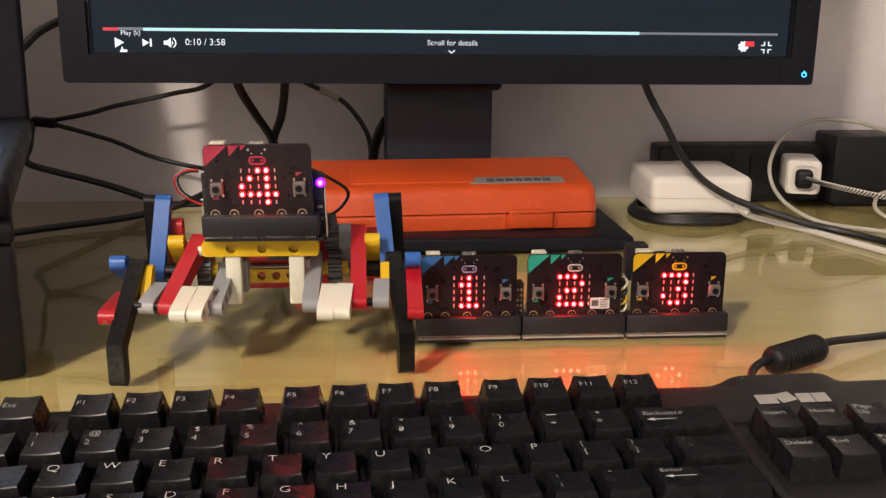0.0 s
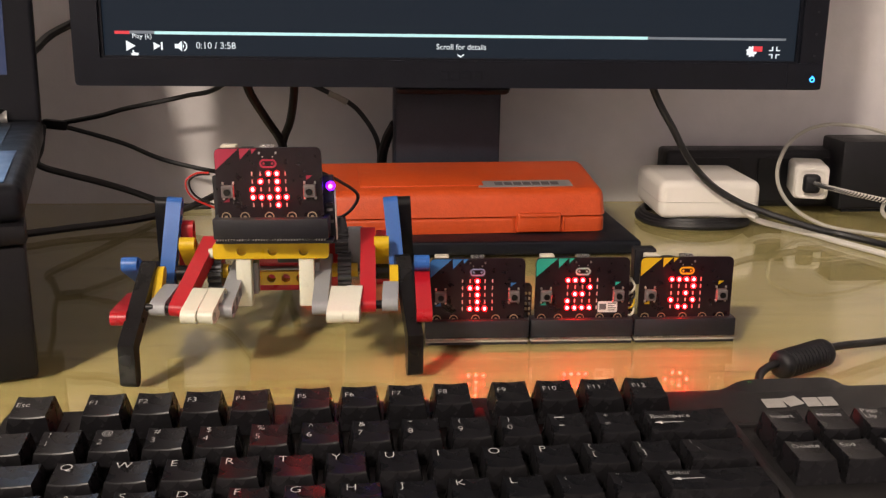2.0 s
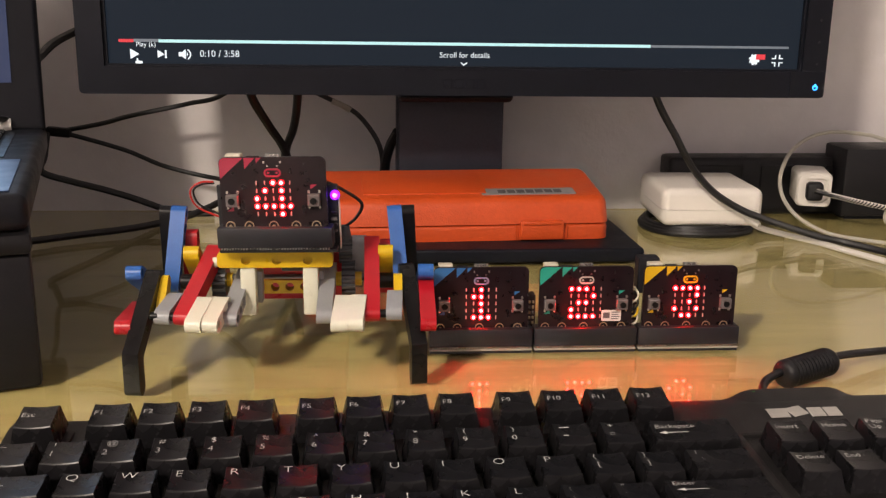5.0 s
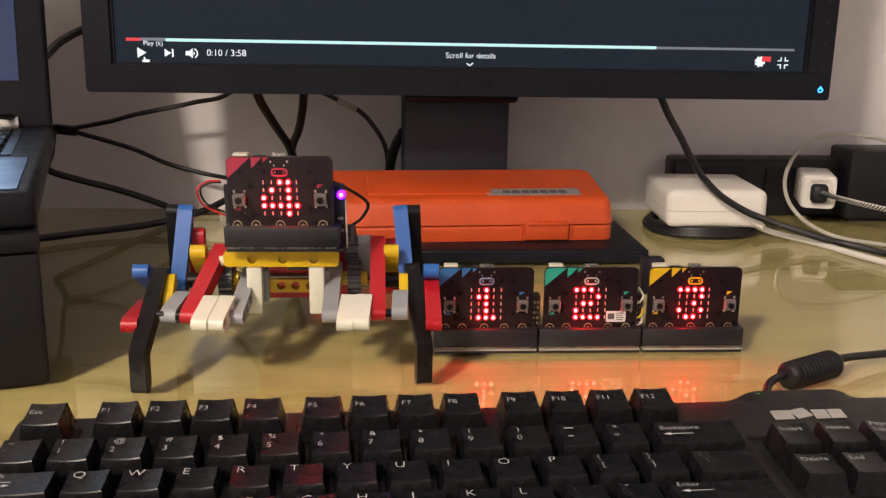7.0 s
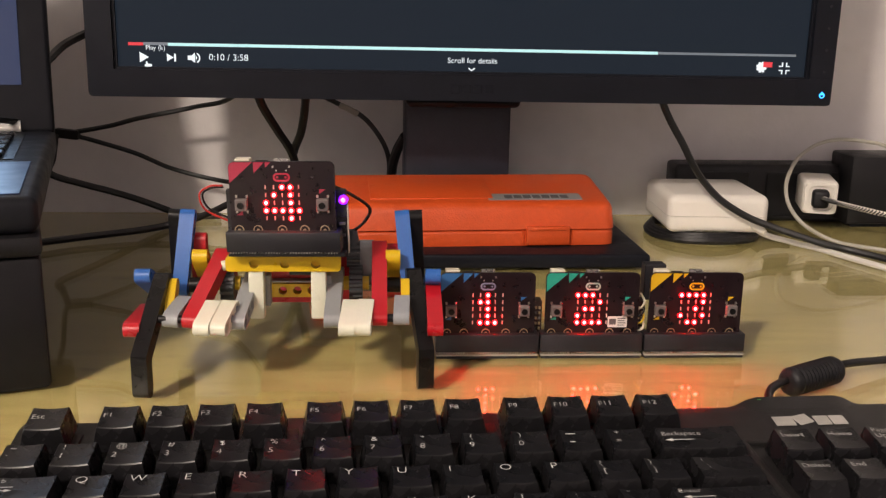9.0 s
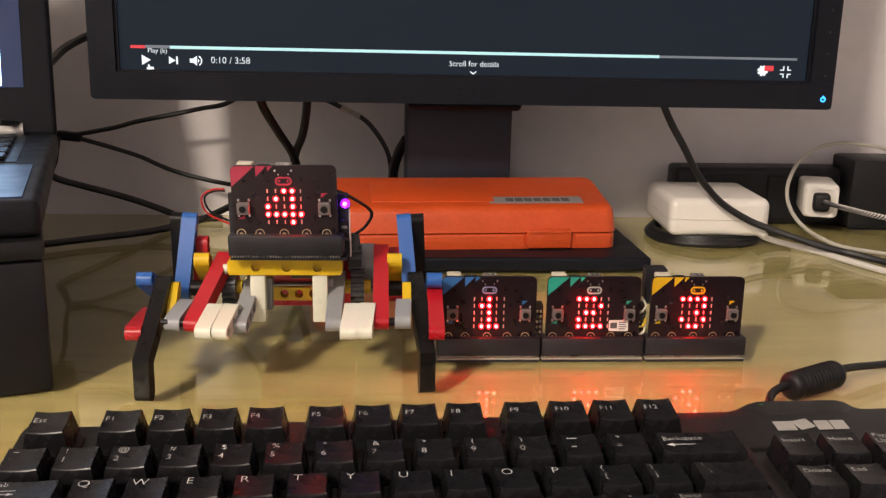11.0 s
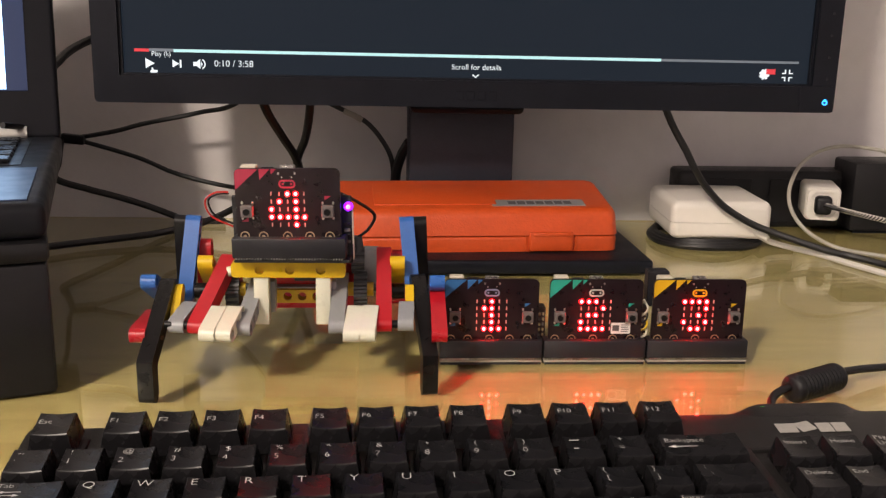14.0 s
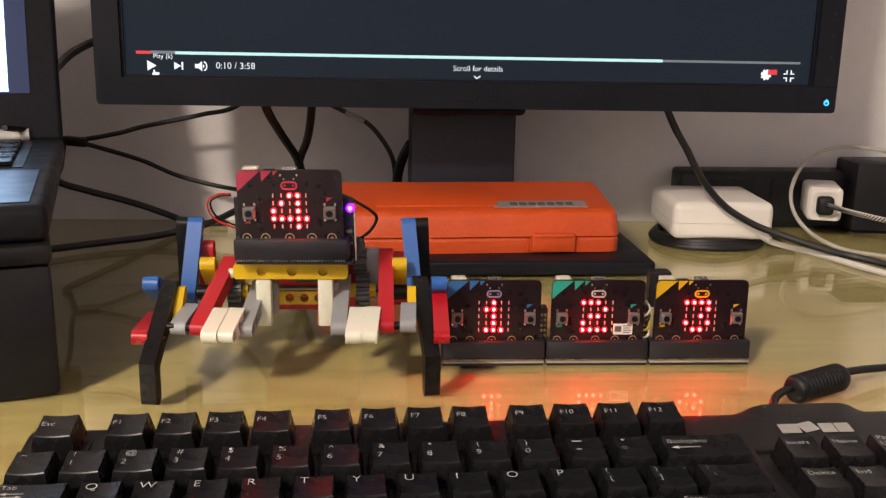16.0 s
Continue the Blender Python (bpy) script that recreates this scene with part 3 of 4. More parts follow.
    part("mount_plate", block(-0.0280, 0.0300, -0.0035, 0.0240, -0.0474, -0.0460, 0.0003, 1), CONN, head)
    part("mount_edge", block(0.0307, 0.0312, 0.0050, 0.0080, -0.0480, -0.0225, 0.0002, 1), CREAM, head)
    for k in range(4):
        part("resistor", block(0.0268, 0.0298, 0.0036, 0.0052, -0.0390 + 0.0030 * k, -0.0376 + 0.0030 * k, 0.0002, 1), (SWITCH, PCB)[k % 2], head)
    bm = bmesh.new()
    bmesh.ops.create_icosphere(bm, subdivisions=2, radius=0.0012, matrix=Matrix.Translation((0.0292, 0.0032, -0.0202)))
    part("power_led", bm, LED_PURPLE, head, "glowing purple light")
    # added glowing disc behind the light, its purple halo
    part("led_halo", rod((0.0292, 0.0052, -0.0202), (0.0292, 0.0038, -0.0202), 0.0024, 14), PURPLE_HALO, head)
    part("wire", tube([(-0.1970, -0.012, 0.0970), (-0.2040, -0.010, 0.0962), (-0.2096, -0.008, 0.0915), (-0.2070, -0.006, 0.0830), (-0.1950, -0.004, 0.0765)], 0.00055, 6), REDWIRE, r, "thin red wire")
    part("wire", tube([(-0.1970, -0.010, 0.0958), (-0.2035, -0.008, 0.0950), (-0.2084, -0.006, 0.0912), (-0.2058, -0.004, 0.0835), (-0.1950, -0.002, 0.0775)], 0.00055, 6), BLACKCABLE, r)
    part("wire", tube([(-0.1400, -0.020, 0.0985), (-0.1320, -0.012, 0.0930), (-0.1222, -0.004, 0.0840), (-0.1250, -0.002, 0.0760), (-0.1312, 0.0, 0.0705)], 0.0009, 6), BLACKCABLE, r)


robot()


# ---- keyboard ----
U = 0.01905
KB = pose(-0.25275, -0.17524, 0, 0, 0, 2.31)
CELL = -0.0043
ROWS = {"F": (0.0262, 0.0292, 11.0), "N": (0.0018, 0.0254, 8.0), "Q": (-0.0172, 0.0222, 4.0), "A": (-0.0363, 0.0203, 1.0)}
CAPS = {}


def keycap_mesh(w, h, d=0.0180, top_d=0.0138):
    """A sculpted key: sloping sides, a top hollowed across and rounded edges. Origin at the middle of its top, width w."""
    key = (round(w, 5), h)
    if key in CAPS:
        return CAPS[key]
    bm = bmesh.new()
    tw, bw, n = w - 0.0056, w - 0.0012, 9
    rows = []
    shift = 0.0012
    for yy, zz, ww in ((-d / 2, -h, bw), (-top_d / 2 + shift - 0.0004, -0.0004, tw + 0.0005), (-top_d / 2 + shift, 0.0, tw), (shift, -0.0002, tw), (top_d / 2 + shift, 0.0, tw), (top_d / 2 + shift + 0.0004, -0.0004, tw + 0.0005), (d / 2, -h, bw)):
        line = []
        for i in range(n):
            s = -1 + 2 * i / (n - 1)
            dip = 0.0 if zz < -0.002 else -0.0006 * (1 - s * s)
            line.append(bm.verts.new((s * ww / 2, yy, zz + dip)))
        rows.append(line)
    for a, b in zip(rows, rows[1:]):
        for i in range(n - 1):
            bm.faces.new((a[i], a[i + 1], b[i + 1], b[i]))
    for i in (0, n - 1):
        base = [r[i] for r in rows]
        low0, low1 = base[0], base[-1]
        bm.faces.new((low0, base[1], base[2], base[3], base[4], base[5], low1))
    tops = [e for e in bm.edges if all(v.co.z > -0.0012 for v in e.verts) and len(e.link_faces) == 2 and e.calc_face_angle(0) > 0.7]
    bmesh.ops.bevel(bm, geom=tops, offset=0.0006, segments=2, affect="EDGES", profile=0.5)
    CAPS[key] = finish(bm, "keycap", KEYCAP, 20)
    return CAPS[key]


def keyboard():
    kb = thing("keyboard", "black full-size keyboard with white legends on the desk", "keyboard", KB)
    # case: a wedge that rises towards the back, with a key well
    prof = [(-0.112, 0.0), (-0.112, 0.0085), (-0.060, 0.0105), (0.012, 0.0158), (0.0385, 0.0195), (0.0450, 0.0190), (0.0470, 0.0150), (0.0470, 0.004), (0.0450, 0.0)]
    bm = bmesh.new()
    ends = []
    for x in (-0.0068, 0.445):
        ends.append([bm.verts.new((x, v, z)) for v, z in prof])
    for i in range(len(prof)):
        j = (i + 1) % len(prof)
        bm.faces.new((ends[0][i], ends[0][j], ends[1][j], ends[1][i]))
    bm.faces.new(ends[0])
    bm.faces.new(ends[1])
    bmesh.ops.bevel(bm, geom=[e for e in bm.edges if e.calc_face_angle(0) > 0.5], offset=0.0022, segments=3, affect="EDGES", profile=0.5)
    case = part("case", bm, KEYBODY, kb, "black plastic case")
    # raised rims round the key fields
    for x0, x1, v0, v1 in ((15.08 * U + CELL, 15.3 * U + CELL, -0.062, 0.013), (CELL + 15.3 * U, CELL + 18.6 * U, 0.0125, 0.0150)):
        bm = block(0, x1 - x0, 0, v1 - v0, -0.003, 0.0014, 0.0006, 2)
        part("rim", bm, KEYBODY, kb, "", pose(x0, v0, 0.0118 if v0 < 0 else 0.0162, 3.5 if v0 < 0 else 8))
    # small steps between the groups of function keys
    for x in (0.0177, 0.1030, 0.1840):
        bm = block(x - 0.0022, x + 0.0022, 0.0175, 0.0345, 0.010, 0.0193, 0.0006, 2)
        part("spacer", bm, KEYBODY, kb)
    # hump over the cable
    bm = bmesh.new()
    n = 15
    a, b = [], []
    for i in range(n):
        s = -1 + 2 * i / (n - 1)
        x = 0.3240 + s * 0.0315
        q = min(1.0, (1 - abs(s)) / 0.42)
        z = 0.0166 + 0.0048 * q * q * (3 - 2 * q)
        a.append(bm.verts.new((x, 0.0375, 0.0186)))
        b.append((bm.verts.new((x, 0.0500, z)), bm.verts.new((x, 0.0545, z - 0.004)), bm.verts.new((x, 0.0535, 0.001))))
    for i in range(n - 1):
        bm.faces.new((a[i], a[i + 1], b[i + 1][0], b[i][0]))
        bm.faces.new((b[i][0], b[i + 1][0], b[i + 1][1], b[i][1]))
        bm.faces.new((b[i][1], b[i + 1][1], b[i + 1][2], b[i][2]))
    part("cable_hump", bm, KEYBODY, kb, "raised rounded hump over the cable")
    part("indicator_light", block(0.3055, 0.3078, 0.0478, 0.0494, 0.0192, 0.0210, 0.0003, 1), LED_GREEN, kb, "tiny green lock light")
    # silver maker's mark as four plain blocks
    for i, (w, sh) in enumerate(((0.0088, 0.0), (0.0080, 0.0), (0.0066, 0.0), (0.0066, 0.0))):
        x = 0.3058 + (0.0, 0.0094, 0.0181, 0.0252)[i]
        bm = block(0, w, -0.0034, 0.0034, -0.0002, 0.0003, 0.0002, 1)
        part("maker_mark", bm, SILVER, kb, "", pose(x, 0.0300, 0.0186, 8.5, 0, 20 if i == 1 else 0))

    def key(x, row, w=1.0, legends=(), dv=0.0):
        v, z, tilt = ROWS[row]
        v += dv
        cap = part("keycap", keycap_mesh(w * U, 0.0098), None, kb, "", pose(CELL + (x + w / 2) * U, v, z, tilt))
        for s, lx, ly, sz in legends:
            t = text_mesh(s, sz * 0.95, LEGEND, thin=0.016)
            part("legend", t, None, cap, "white printed legend", pose(-w * U / 2 + 0.0036 + lx, ly, 0.00045 - 0.0006 * max(0.0, 1 - ((-w * U / 2 + 0.0046 + lx) / (w * U / 2 - 0.0028)) ** 2)))
        return cap

    # function row: 18.8 mm apart, in groups
    def fkey(xg, s):
        v, z, tilt = ROWS["F"]
        cap = part("keycap", keycap_mesh(U, 0.0098), None, kb, "", pose(xg - 0.0043 + U / 2, v, z, tilt))
        part("legend", text_mesh(s, 0.0041, LEGEND, thin=0.016), None, cap, "white printed legend", pose(-0.0060, 0.0018, 0.00012))
    fkey(0.0028, "Esc")
    for i in range(12):
        fkey(0.0301 + i * 0.0188 + (i // 4) * 0.00537, f"F{i + 1}")
    for i, (a, b) in enumerate(zip("~!@#$%^&*()_+", "`1234567890-=")):
        if a == "_":
            cap = key(i, "N", 1)
            for x0, x1, y in ((-0.0050, -0.0010, 0.0052), (-0.0042, -0.0021, -0.0004)):
                bm = bmesh.new()
                bm.faces.new([bm.verts.new((x, y + yy, 0)) for x, yy in ((x0, -0.0003), (x1, -0.0003), (x1, 0.0003), (x0, 0.0003))])
                part("legend", bm, LEGEND, cap, "white printed legend", pose(0, 0, 0.0001), smooth=0)
        else:
            key(i, "N", 1, ((a, 0.0012, 0.0054, 0.0046), (b, 0.0006, -0.0004, 0.0048)))
    bs = key(13, "N", 2, (("Backspace", 0.0006, 0.0030, 0.0041),))
    tab = key(0, "Q", 1.5, (("Tab", 0.0, 0.0050, 0.0040),))
    for i, s in enumerate("QWERTYUIOP"):
        key(1.5 + i, "Q", 1, ((s, 0.0005, 0.0046, 0.0062),))
    for x, a, b in ((11.5, "{", "["), (12.5, "}", "]")):
        key(x, "Q", 1, ((a, 0.0002, 0.0054, 0.0044), (b, 0.0006, 0.0000, 0.0046)))
    key(13.5, "Q", 1.5, (("|", 0.0016, 0.0060, 0.0032), ("\\", 0.0030, 0.0010, 0.0040)))
    key(0, "A", 1.75, (("Caps Lock", 0.0, 0.0050, 0.0034),))
    for i, s in enumerate("ASDFGHJKL"):
        key(1.75 + i, "A", 1, ((s, 0.0005, 0.0046, 0.0062),))
    key(10.75, "A", 1, ((":", 0.0012, 0.0052, 0.0044), (";", 0.0014, -0.0006, 0.0044)))
    key(11.75, "A", 1, (('"', 0.0012, 0.0052, 0.0044), ("'", 0.0014, -0.0006, 0.0044)))
    en = key(12.75, "A", 2.25, (("Enter", 0.0006, 0.0050, 0.0041),))
    for i, s in enumerate(("Insert", "Home", "Page\nUp")):
        key(15.52 + i, "N", 1, ((s, 0.0, 0.0036, 0.0042),), -0.0045)
    for i, s in enumerate(("Delete", "End", "Page\nDown")):
        key(15.52 + i, "Q", 1, ((s, 0.0, 0.0036, 0.0042),), -0.0050)
    for cap, w, y in ((bs, 2, -0.0008), (en, 2.25, 0.0012)):
        bm = bmesh.new()
        bm.faces.new([bm.verts.new((x, yy, 0)) for x, yy in ((0, 0), (0.0032, -0.0011), (0.0032, 0.0011))])
        bm.faces.new([bm.verts.new((x, yy, 0)) for x, yy in ((0.0032, -0.00022), (0.0120, -0.00022), (0.0120, 0.00022), (0.0032, 0.00022))])
        part("arrow_print", bm, LEGEND, cap, "", pose(-w * U / 2 + 0.0048, y, 0.00005), smooth=0)
    for y, flip in ((0.0012, 1), (-0.0010, -1)):
        bm = bmesh.new()
        for pts in (((0.0, 0.0), (0.0024 * flip, -0.0009), (0.0024 * flip, 0.0009)), ((0.0024 * flip, -0.0002), (0.0085 * flip, -0.0002), (0.0085 * flip, 0.0002), (0.0024 * flip, 0.0002))):
            bm.faces.new([bm.verts.new((x, yy, 0)) for x, yy in pts])
        part("arrow_print", bm, LEGEND, tab, "", pose(-0.0100 if flip > 0 else -0.0015, y, 0.0001), smooth=0)
    # cable out of the hump with its ferrite bead
    c = part("cord", tube([(0.322, 0.050, 0.0080), (0.3245, 0.070, 0.0060), (0.3298, 0.0880, 0.0065), (0.3420, 0.0985, 0.0088), (0.381, 0.118, 0.0092), (0.41, 0.130, 0.0068), (0.45, 0.143, 0.004), (0.52, 0.150, 0.0024)], 0.0021, 10), BLACKCABLE, kb, "black cord lying on the desk")
    d = Vector((0.0364, 0.0182, 0.0004)).normalized()
    p0 = Vector((0.3440, 0.0985, 0.0078))
    bm = bmesh.new()
    turn = d.to_track_quat("Z", "Y").to_matrix().to_4x4()
    prof = [(0.0, 0.0045), (0.0012, 0.0066), (0.0030, 0.0075)] + [(0.0030 + 0.0315 * k / 24, 0.0075 - (0.0007 if k % 2 == 0 else 0)) for k in range(1, 24)] + [(0.0350, 0.0074), (0.0370, 0.0064), (0.0382, 0.0044)]
    last = None
    for s, rr in prof:
        ring = [bm.verts.new(Matrix.Translation(p0) @ turn @ Vector((rr * math.cos(2 * math.pi * k / 20), rr * math.sin(2 * math.pi * k / 20), s))) for k in range(20)]
        if last:
            for k in range(20):
                bm.faces.new((last[k], last[(k + 1) % 20], ring[(k + 1) % 20], ring[k]))
        else:
            bm.faces.new(ring)
        last = ring
    bm.faces.new(last)
    part("ferrite_bead", bm, BLACK, kb, "ribbed black ferrite bead on the cord")


keyboard()


# ---- monitor ----
def monitor():
    m = thing("monitor", "black flat monitor on a stand, paused video controls on screen", "monitor", pose(-0.0517, 0.213, 0.0, 0, 0.3, 1.54) @ Matrix.Scale(1.0743, 4))
    S = 0.1300
    top = S + 0.296
    bm = bmesh.new()
    outline(bm, [rounded(-0.254, 0.254, S - 0.018, top + 0.018, 0.003, 4), [(0.237, S), (0.237, top), (-0.237, top), (-0.237, S)]], -0.004, 0.020)
    bez = part("bezel", bm, BEZEL, m, "satin black plastic bezel")
    bm = bmesh.new()
    outline(bm, [[(0.2372, S - 0.0002), (0.2372, top), (-0.2372, top), (-0.2372, S - 0.0002)], [(0.2350, S + 0.0015), (0.2350, top - 0.0015), (-0.2350, top - 0.0015), (-0.2350, S + 0.0015)]], -0.0015, 0.003)
    part("inner_lip", bm, BEZEL, bez)
    part("back_cover", block(-0.250, 0.250, 0.019, 0.048, S - 0.012, top + 0.012, 0.008, 3), BLACK, m, "black rear cover")
    scr = part("screen", block(-0.237, 0.237, 0.0012, 0.010, S, top), SCREEN, m, "dark glowing screen")
    y = 0.0009

    def rect(nm, x0, x1, z0, z1, mt, lab="", dy=0.0):
        return part(nm, poly([(x0, z0), (x1, z0), (x1, z1), (x0, z1)], y - dy), mt, scr, lab, smooth=0)

    zb = S + 0.0162
    rect("progress_bar", -0.2279, -0.2183, zb - 0.0010, zb + 0.0010, UI_RED, "red played part of the bar")
    rect("progress_bar", -0.2183, -0.2023, zb - 0.0007, zb + 0.0012, UI_DIM)
    rect("progress_bar", -0.2023, 0.1290, zb - 0.0010, zb + 0.0010, UI_BAR, "pale loaded part of the bar")
    rect("progress_bar", 0.1290, 0.2276, zb - 0.0008, zb + 0.0008, UI_DIM, "dim unloaded part of the bar")
    zc = S + 0.0077
    bm = poly([(-0.2209, zc - 0.0034), (-0.2149, zc), (-0.2209, zc + 0.0034)], y)
    part("play_icon", bm, UI_WHITE, scr, smooth=0)
    bm = poly([(-0.2033, zc - 0.0026), (-0.1988, zc), (-0.2033, zc + 0.0026)], y)
    poly([(-0.1986, zc - 0.0026), (-0.1974, zc - 0.0026), (-0.1974, zc + 0.0026), (-0.1986, zc + 0.0026)], y, bm)
    part("next_icon", bm, UI_WHITE, scr, smooth=0)
    bm = poly([(-0.1897, zc - 0.0014), (-0.1874, zc - 0.0014), (-0.1850, zc - 0.0034), (-0.1850, zc + 0.0034), (-0.1874, zc + 0.0014), (-0.1897, zc + 0.0014)], y)
    arc = ring_pts(-0.1853, zc, 0.0038, 7, -62, 62) + list(reversed(ring_pts(-0.1853, zc, 0.0029, 7, -62, 62)))
    poly(arc, y, bm)
    poly([(-0.1845, zc - 0.0017), (-0.1834, zc), (-0.1845, zc + 0.0017)], y, bm)
    part("volume_icon", bm, UI_WHITE, scr, smooth=0)
    bm = poly([(-0.2176, zc - 0.0068), (-0.2136, zc - 0.0068), (-0.2130, zc - 0.0046), (-0.2158, zc - 0.0042), (-0.2160, zc - 0.0028), (-0.2170, zc - 0.0028), (-0.2171, zc - 0.0046), (-0.2180, zc - 0.0048)], y - 0.0002)
    part("pointer_icon", bm, UI_WHITE, scr, smooth=0)
    up = lambda x, z: pose(x, y, z, 90)
    part("clock_text", text_mesh("0:10 / 3:58", 0.0061, UI_WHITE), None, scr, "white digits", up(-0.1760, zc + 0.0004))
    part("hint_text", text_mesh("Play (k)", 0.0043, UI_WHITE), None, scr, "small white words", up(-0.2169, zb - 0.0024))
    part("scroll_text", text_mesh("Scroll for details", 0.0052, UI_WHITE, "CENTER"), None, scr, "small white words", up(0.0005, zc + 0.0011))
    bm = poly([(-0.0025, zc - 0.0040), (0.0, zc - 0.0060), (0.0025, zc - 0.0040), (0.0019, zc - 0.0034), (0.0, zc - 0.0049), (-0.0019, zc - 0.0034)], y)
    part("arrow_icon", bm, UI_WHITE, scr, smooth=0)
    gx, gz = 0.2035, zc + 0.0002
    lp = []
    for i in range(8):
        for a, rr in ((0, 0.0031), (0.3, 0.0031), (0.42, 0.0039), (0.85, 0.0039)):
            t = 2 * math.pi * (i + a) / 8
            lp.append((gx + rr * math.cos(t), gz + rr * math.sin(t)))
    part("gear_icon", poly(lp, y), UI_WHITE, scr, smooth=0)
    rect("badge", 0.2046, 0.2112, gz, gz + 0.0036, UI_RED, "small red badge", 0.0002)
    bm = bmesh.new()
    fx = 0.2201
    for sx in (-1, 1):
        for sz in (-1, 1):
            poly([(fx + sx * a, zc - 0.0004 + sz * b) for a, b in ((0.0010, 0.0010), (0.0040, 0.0010), (0.0040, 0.0018), (0.0020, 0.0018), (0.0020, 0.0040), (0.0010, 0.0040))], y, bm)
    part("window_icon", bm, UI_WHITE, scr, smooth=0)
    # bezel marks: four plain raised blocks, side buttons and the power light
    for i in range(4):
        x = -0.0141 + 0.0076 * i
        part("maker_mark", block(x, x + 0.0056, -0.0046, -0.0040, S - 0.0128, S - 0.0070, 0.0002, 1), BEZEL, bez)
    for k in range(4):
        part("button_dot", rod((0.2470, -0.0044, S + 0.0055 + 0.0149 * k), (0.2470, -0.0036, S + 0.0055 + 0.0149 * k), 0.0009, 10), CONN, bez)
    part("corner_panel", block(0.2285, 0.2535, -0.0046, -0.0036, S - 0.0174, S + 0.0005, 0.0003, 1), BEZEL, bez)
    bm = bmesh.new()
    outline(bm, [ring_pts(0.2468, S - 0.0107, 0.0019, 16, 0, 360), ring_pts(0.2468, S - 0.0107, 0.0012, 16, 0, 360)], -0.0052, -0.0046)
    block(0.2464, 0.2472, -0.0052, -0.0046, S - 0.0102, S - 0.0082, 0, 1, bm)
    part("power_light", bm, LED_BLUE, bez, "blue lit power symbol")
    # stand
    st = part("stand_neck", block(-0.0425, 0.0395, 0.0690, 0.095, 0.010, S + 0.12, 0.006, 3), NECK, m, "wide black stand neck")
    part("neck_cover", block(-0.0412, 0.0382, 0.0660, 0.0692, 0.03, S - 0.020, 0.002, 2), NECK, st)
    part("pivot_collar", block(-0.043, 0.040, 0.030, 0.095, S - 0.026, S - 0.0185, 0.004, 3), BEZEL, m)
    part("neck_joint", block(-0.040, 0.037, 0.045, 0.075, S + 0.03, S + 0.12, 0.004, 2), BLACK, m)
    part("stand_base", block(-0.142, 0.1225, -0.038, 0.135, 0.0030, 0.0126, 0.0020, 3), BEZEL, m, "flat glossy black stand base")
    part("base_foot", block(-0.136, 0.1165, -0.026, 0.13, 0.0, 0.0031), BLACK, m)


monitor()


# ---- orange tool case on the stand base ----
def tool_case():
    c = thing("tool_case", "orange plastic tool case with grey label on the monitor base", "tool case", pose(0.0605, 0.2040, 0.0137, 0, 0, 3.4))

    def shell(x0, x1, y0, y1, z0, zf, zb, inset, r, seg=3):
        bm = block(x0, x1, y0, y1, z0, zf)
        for v in bm.verts:
            if v.co.z > (z0 + zf) / 2:
                v.co.z = zb if v.co.y > (y0 + y1) / 2 else zf
                v.co.x += -inset[0] if v.co.x > (x0 + x1) / 2 else inset[0]
                v.co.y += -inset[1] if v.co.y > (y0 + y1) / 2 else inset[1]
        bmesh.ops.bevel(bm, geom=[e for e in bm.edges if abs(e.verts[0].co.z - e.verts[1].co.z) > 0.5 * (zf - z0) and (e.verts[0].co - e.verts[1].co).length < 0.04],
                        offset=0.009, segments=5, affect="EDGES", profile=0.5)
        es = [e for e in bm.edges if all(v.co.z > z0 + 0.6 * (zf - z0) for v in e.verts) and len(e.link_faces) == 2 and e.calc_face_angle(0) > 0.6]
        bmesh.ops.bevel(bm, geom=es, offset=r, segments=seg, affect="EDGES", profile=0.5)
        return bm
    part("tray", shell(-0.232, 0.0, 0.0, 0.082, 0.0, 0.0120, 0.0120, (0, 0), 0.0030), ORANGE, c, "lower half of the case")
    lid = part("lid", shell(-0.232, 0.0004, -0.0004, 0.082, 0.0125, 0.0312, 0.0425, (0.0015, 0.004), 0.0060, 4), ORANGE, c, "upper half of the case")
    up = pose(0, 0.0036, 0.0312, math.degrees(math.atan2(0.0113, 0.0744)))
    part("lid_panel", block(-0.185, -0.092, 0.012, 0.060, -0.001, 0.0010, 0.0009, 2), ORANGE, lid, "", up)
    latch = part("latch", block(-0.0690, -0.0355, -0.0030, 0.004, 0.0005, 0.0150, 0.0014, 3), ORANGE, c, "orange snap latch")
    part("latch_lip", block(-0.0670, -0.0375, -0.0040, -0.0020, 0.0120, 0.0150, 0.0009, 2), ORANGE, latch)
    part("latch_rib", block(-0.0340, -0.0322, -0.0010, 0.003, 0.0010, 0.0118, 0.0004, 1), ORANGE, c)
    part("latch_rib", block(-0.0722, -0.0704, -0.0010, 0.003, 0.0010, 0.0118, 0.0004, 1), ORANGE, c)
    lab = part("label_plate", block(-0.0960, -0.0235, 0.0085, 0.0225, -0.0002, 0.0004, 0.0002, 1), LABELGREY, lid, "grey foil label with dark print", up)
    for i in range(7):
        x = -0.0830 + 0.0072 * i
        part("print_bar", block(x, x + 0.0059, 0.0118, 0.0185, 0.0004, 0.0006), INK, lab)


tool_case()


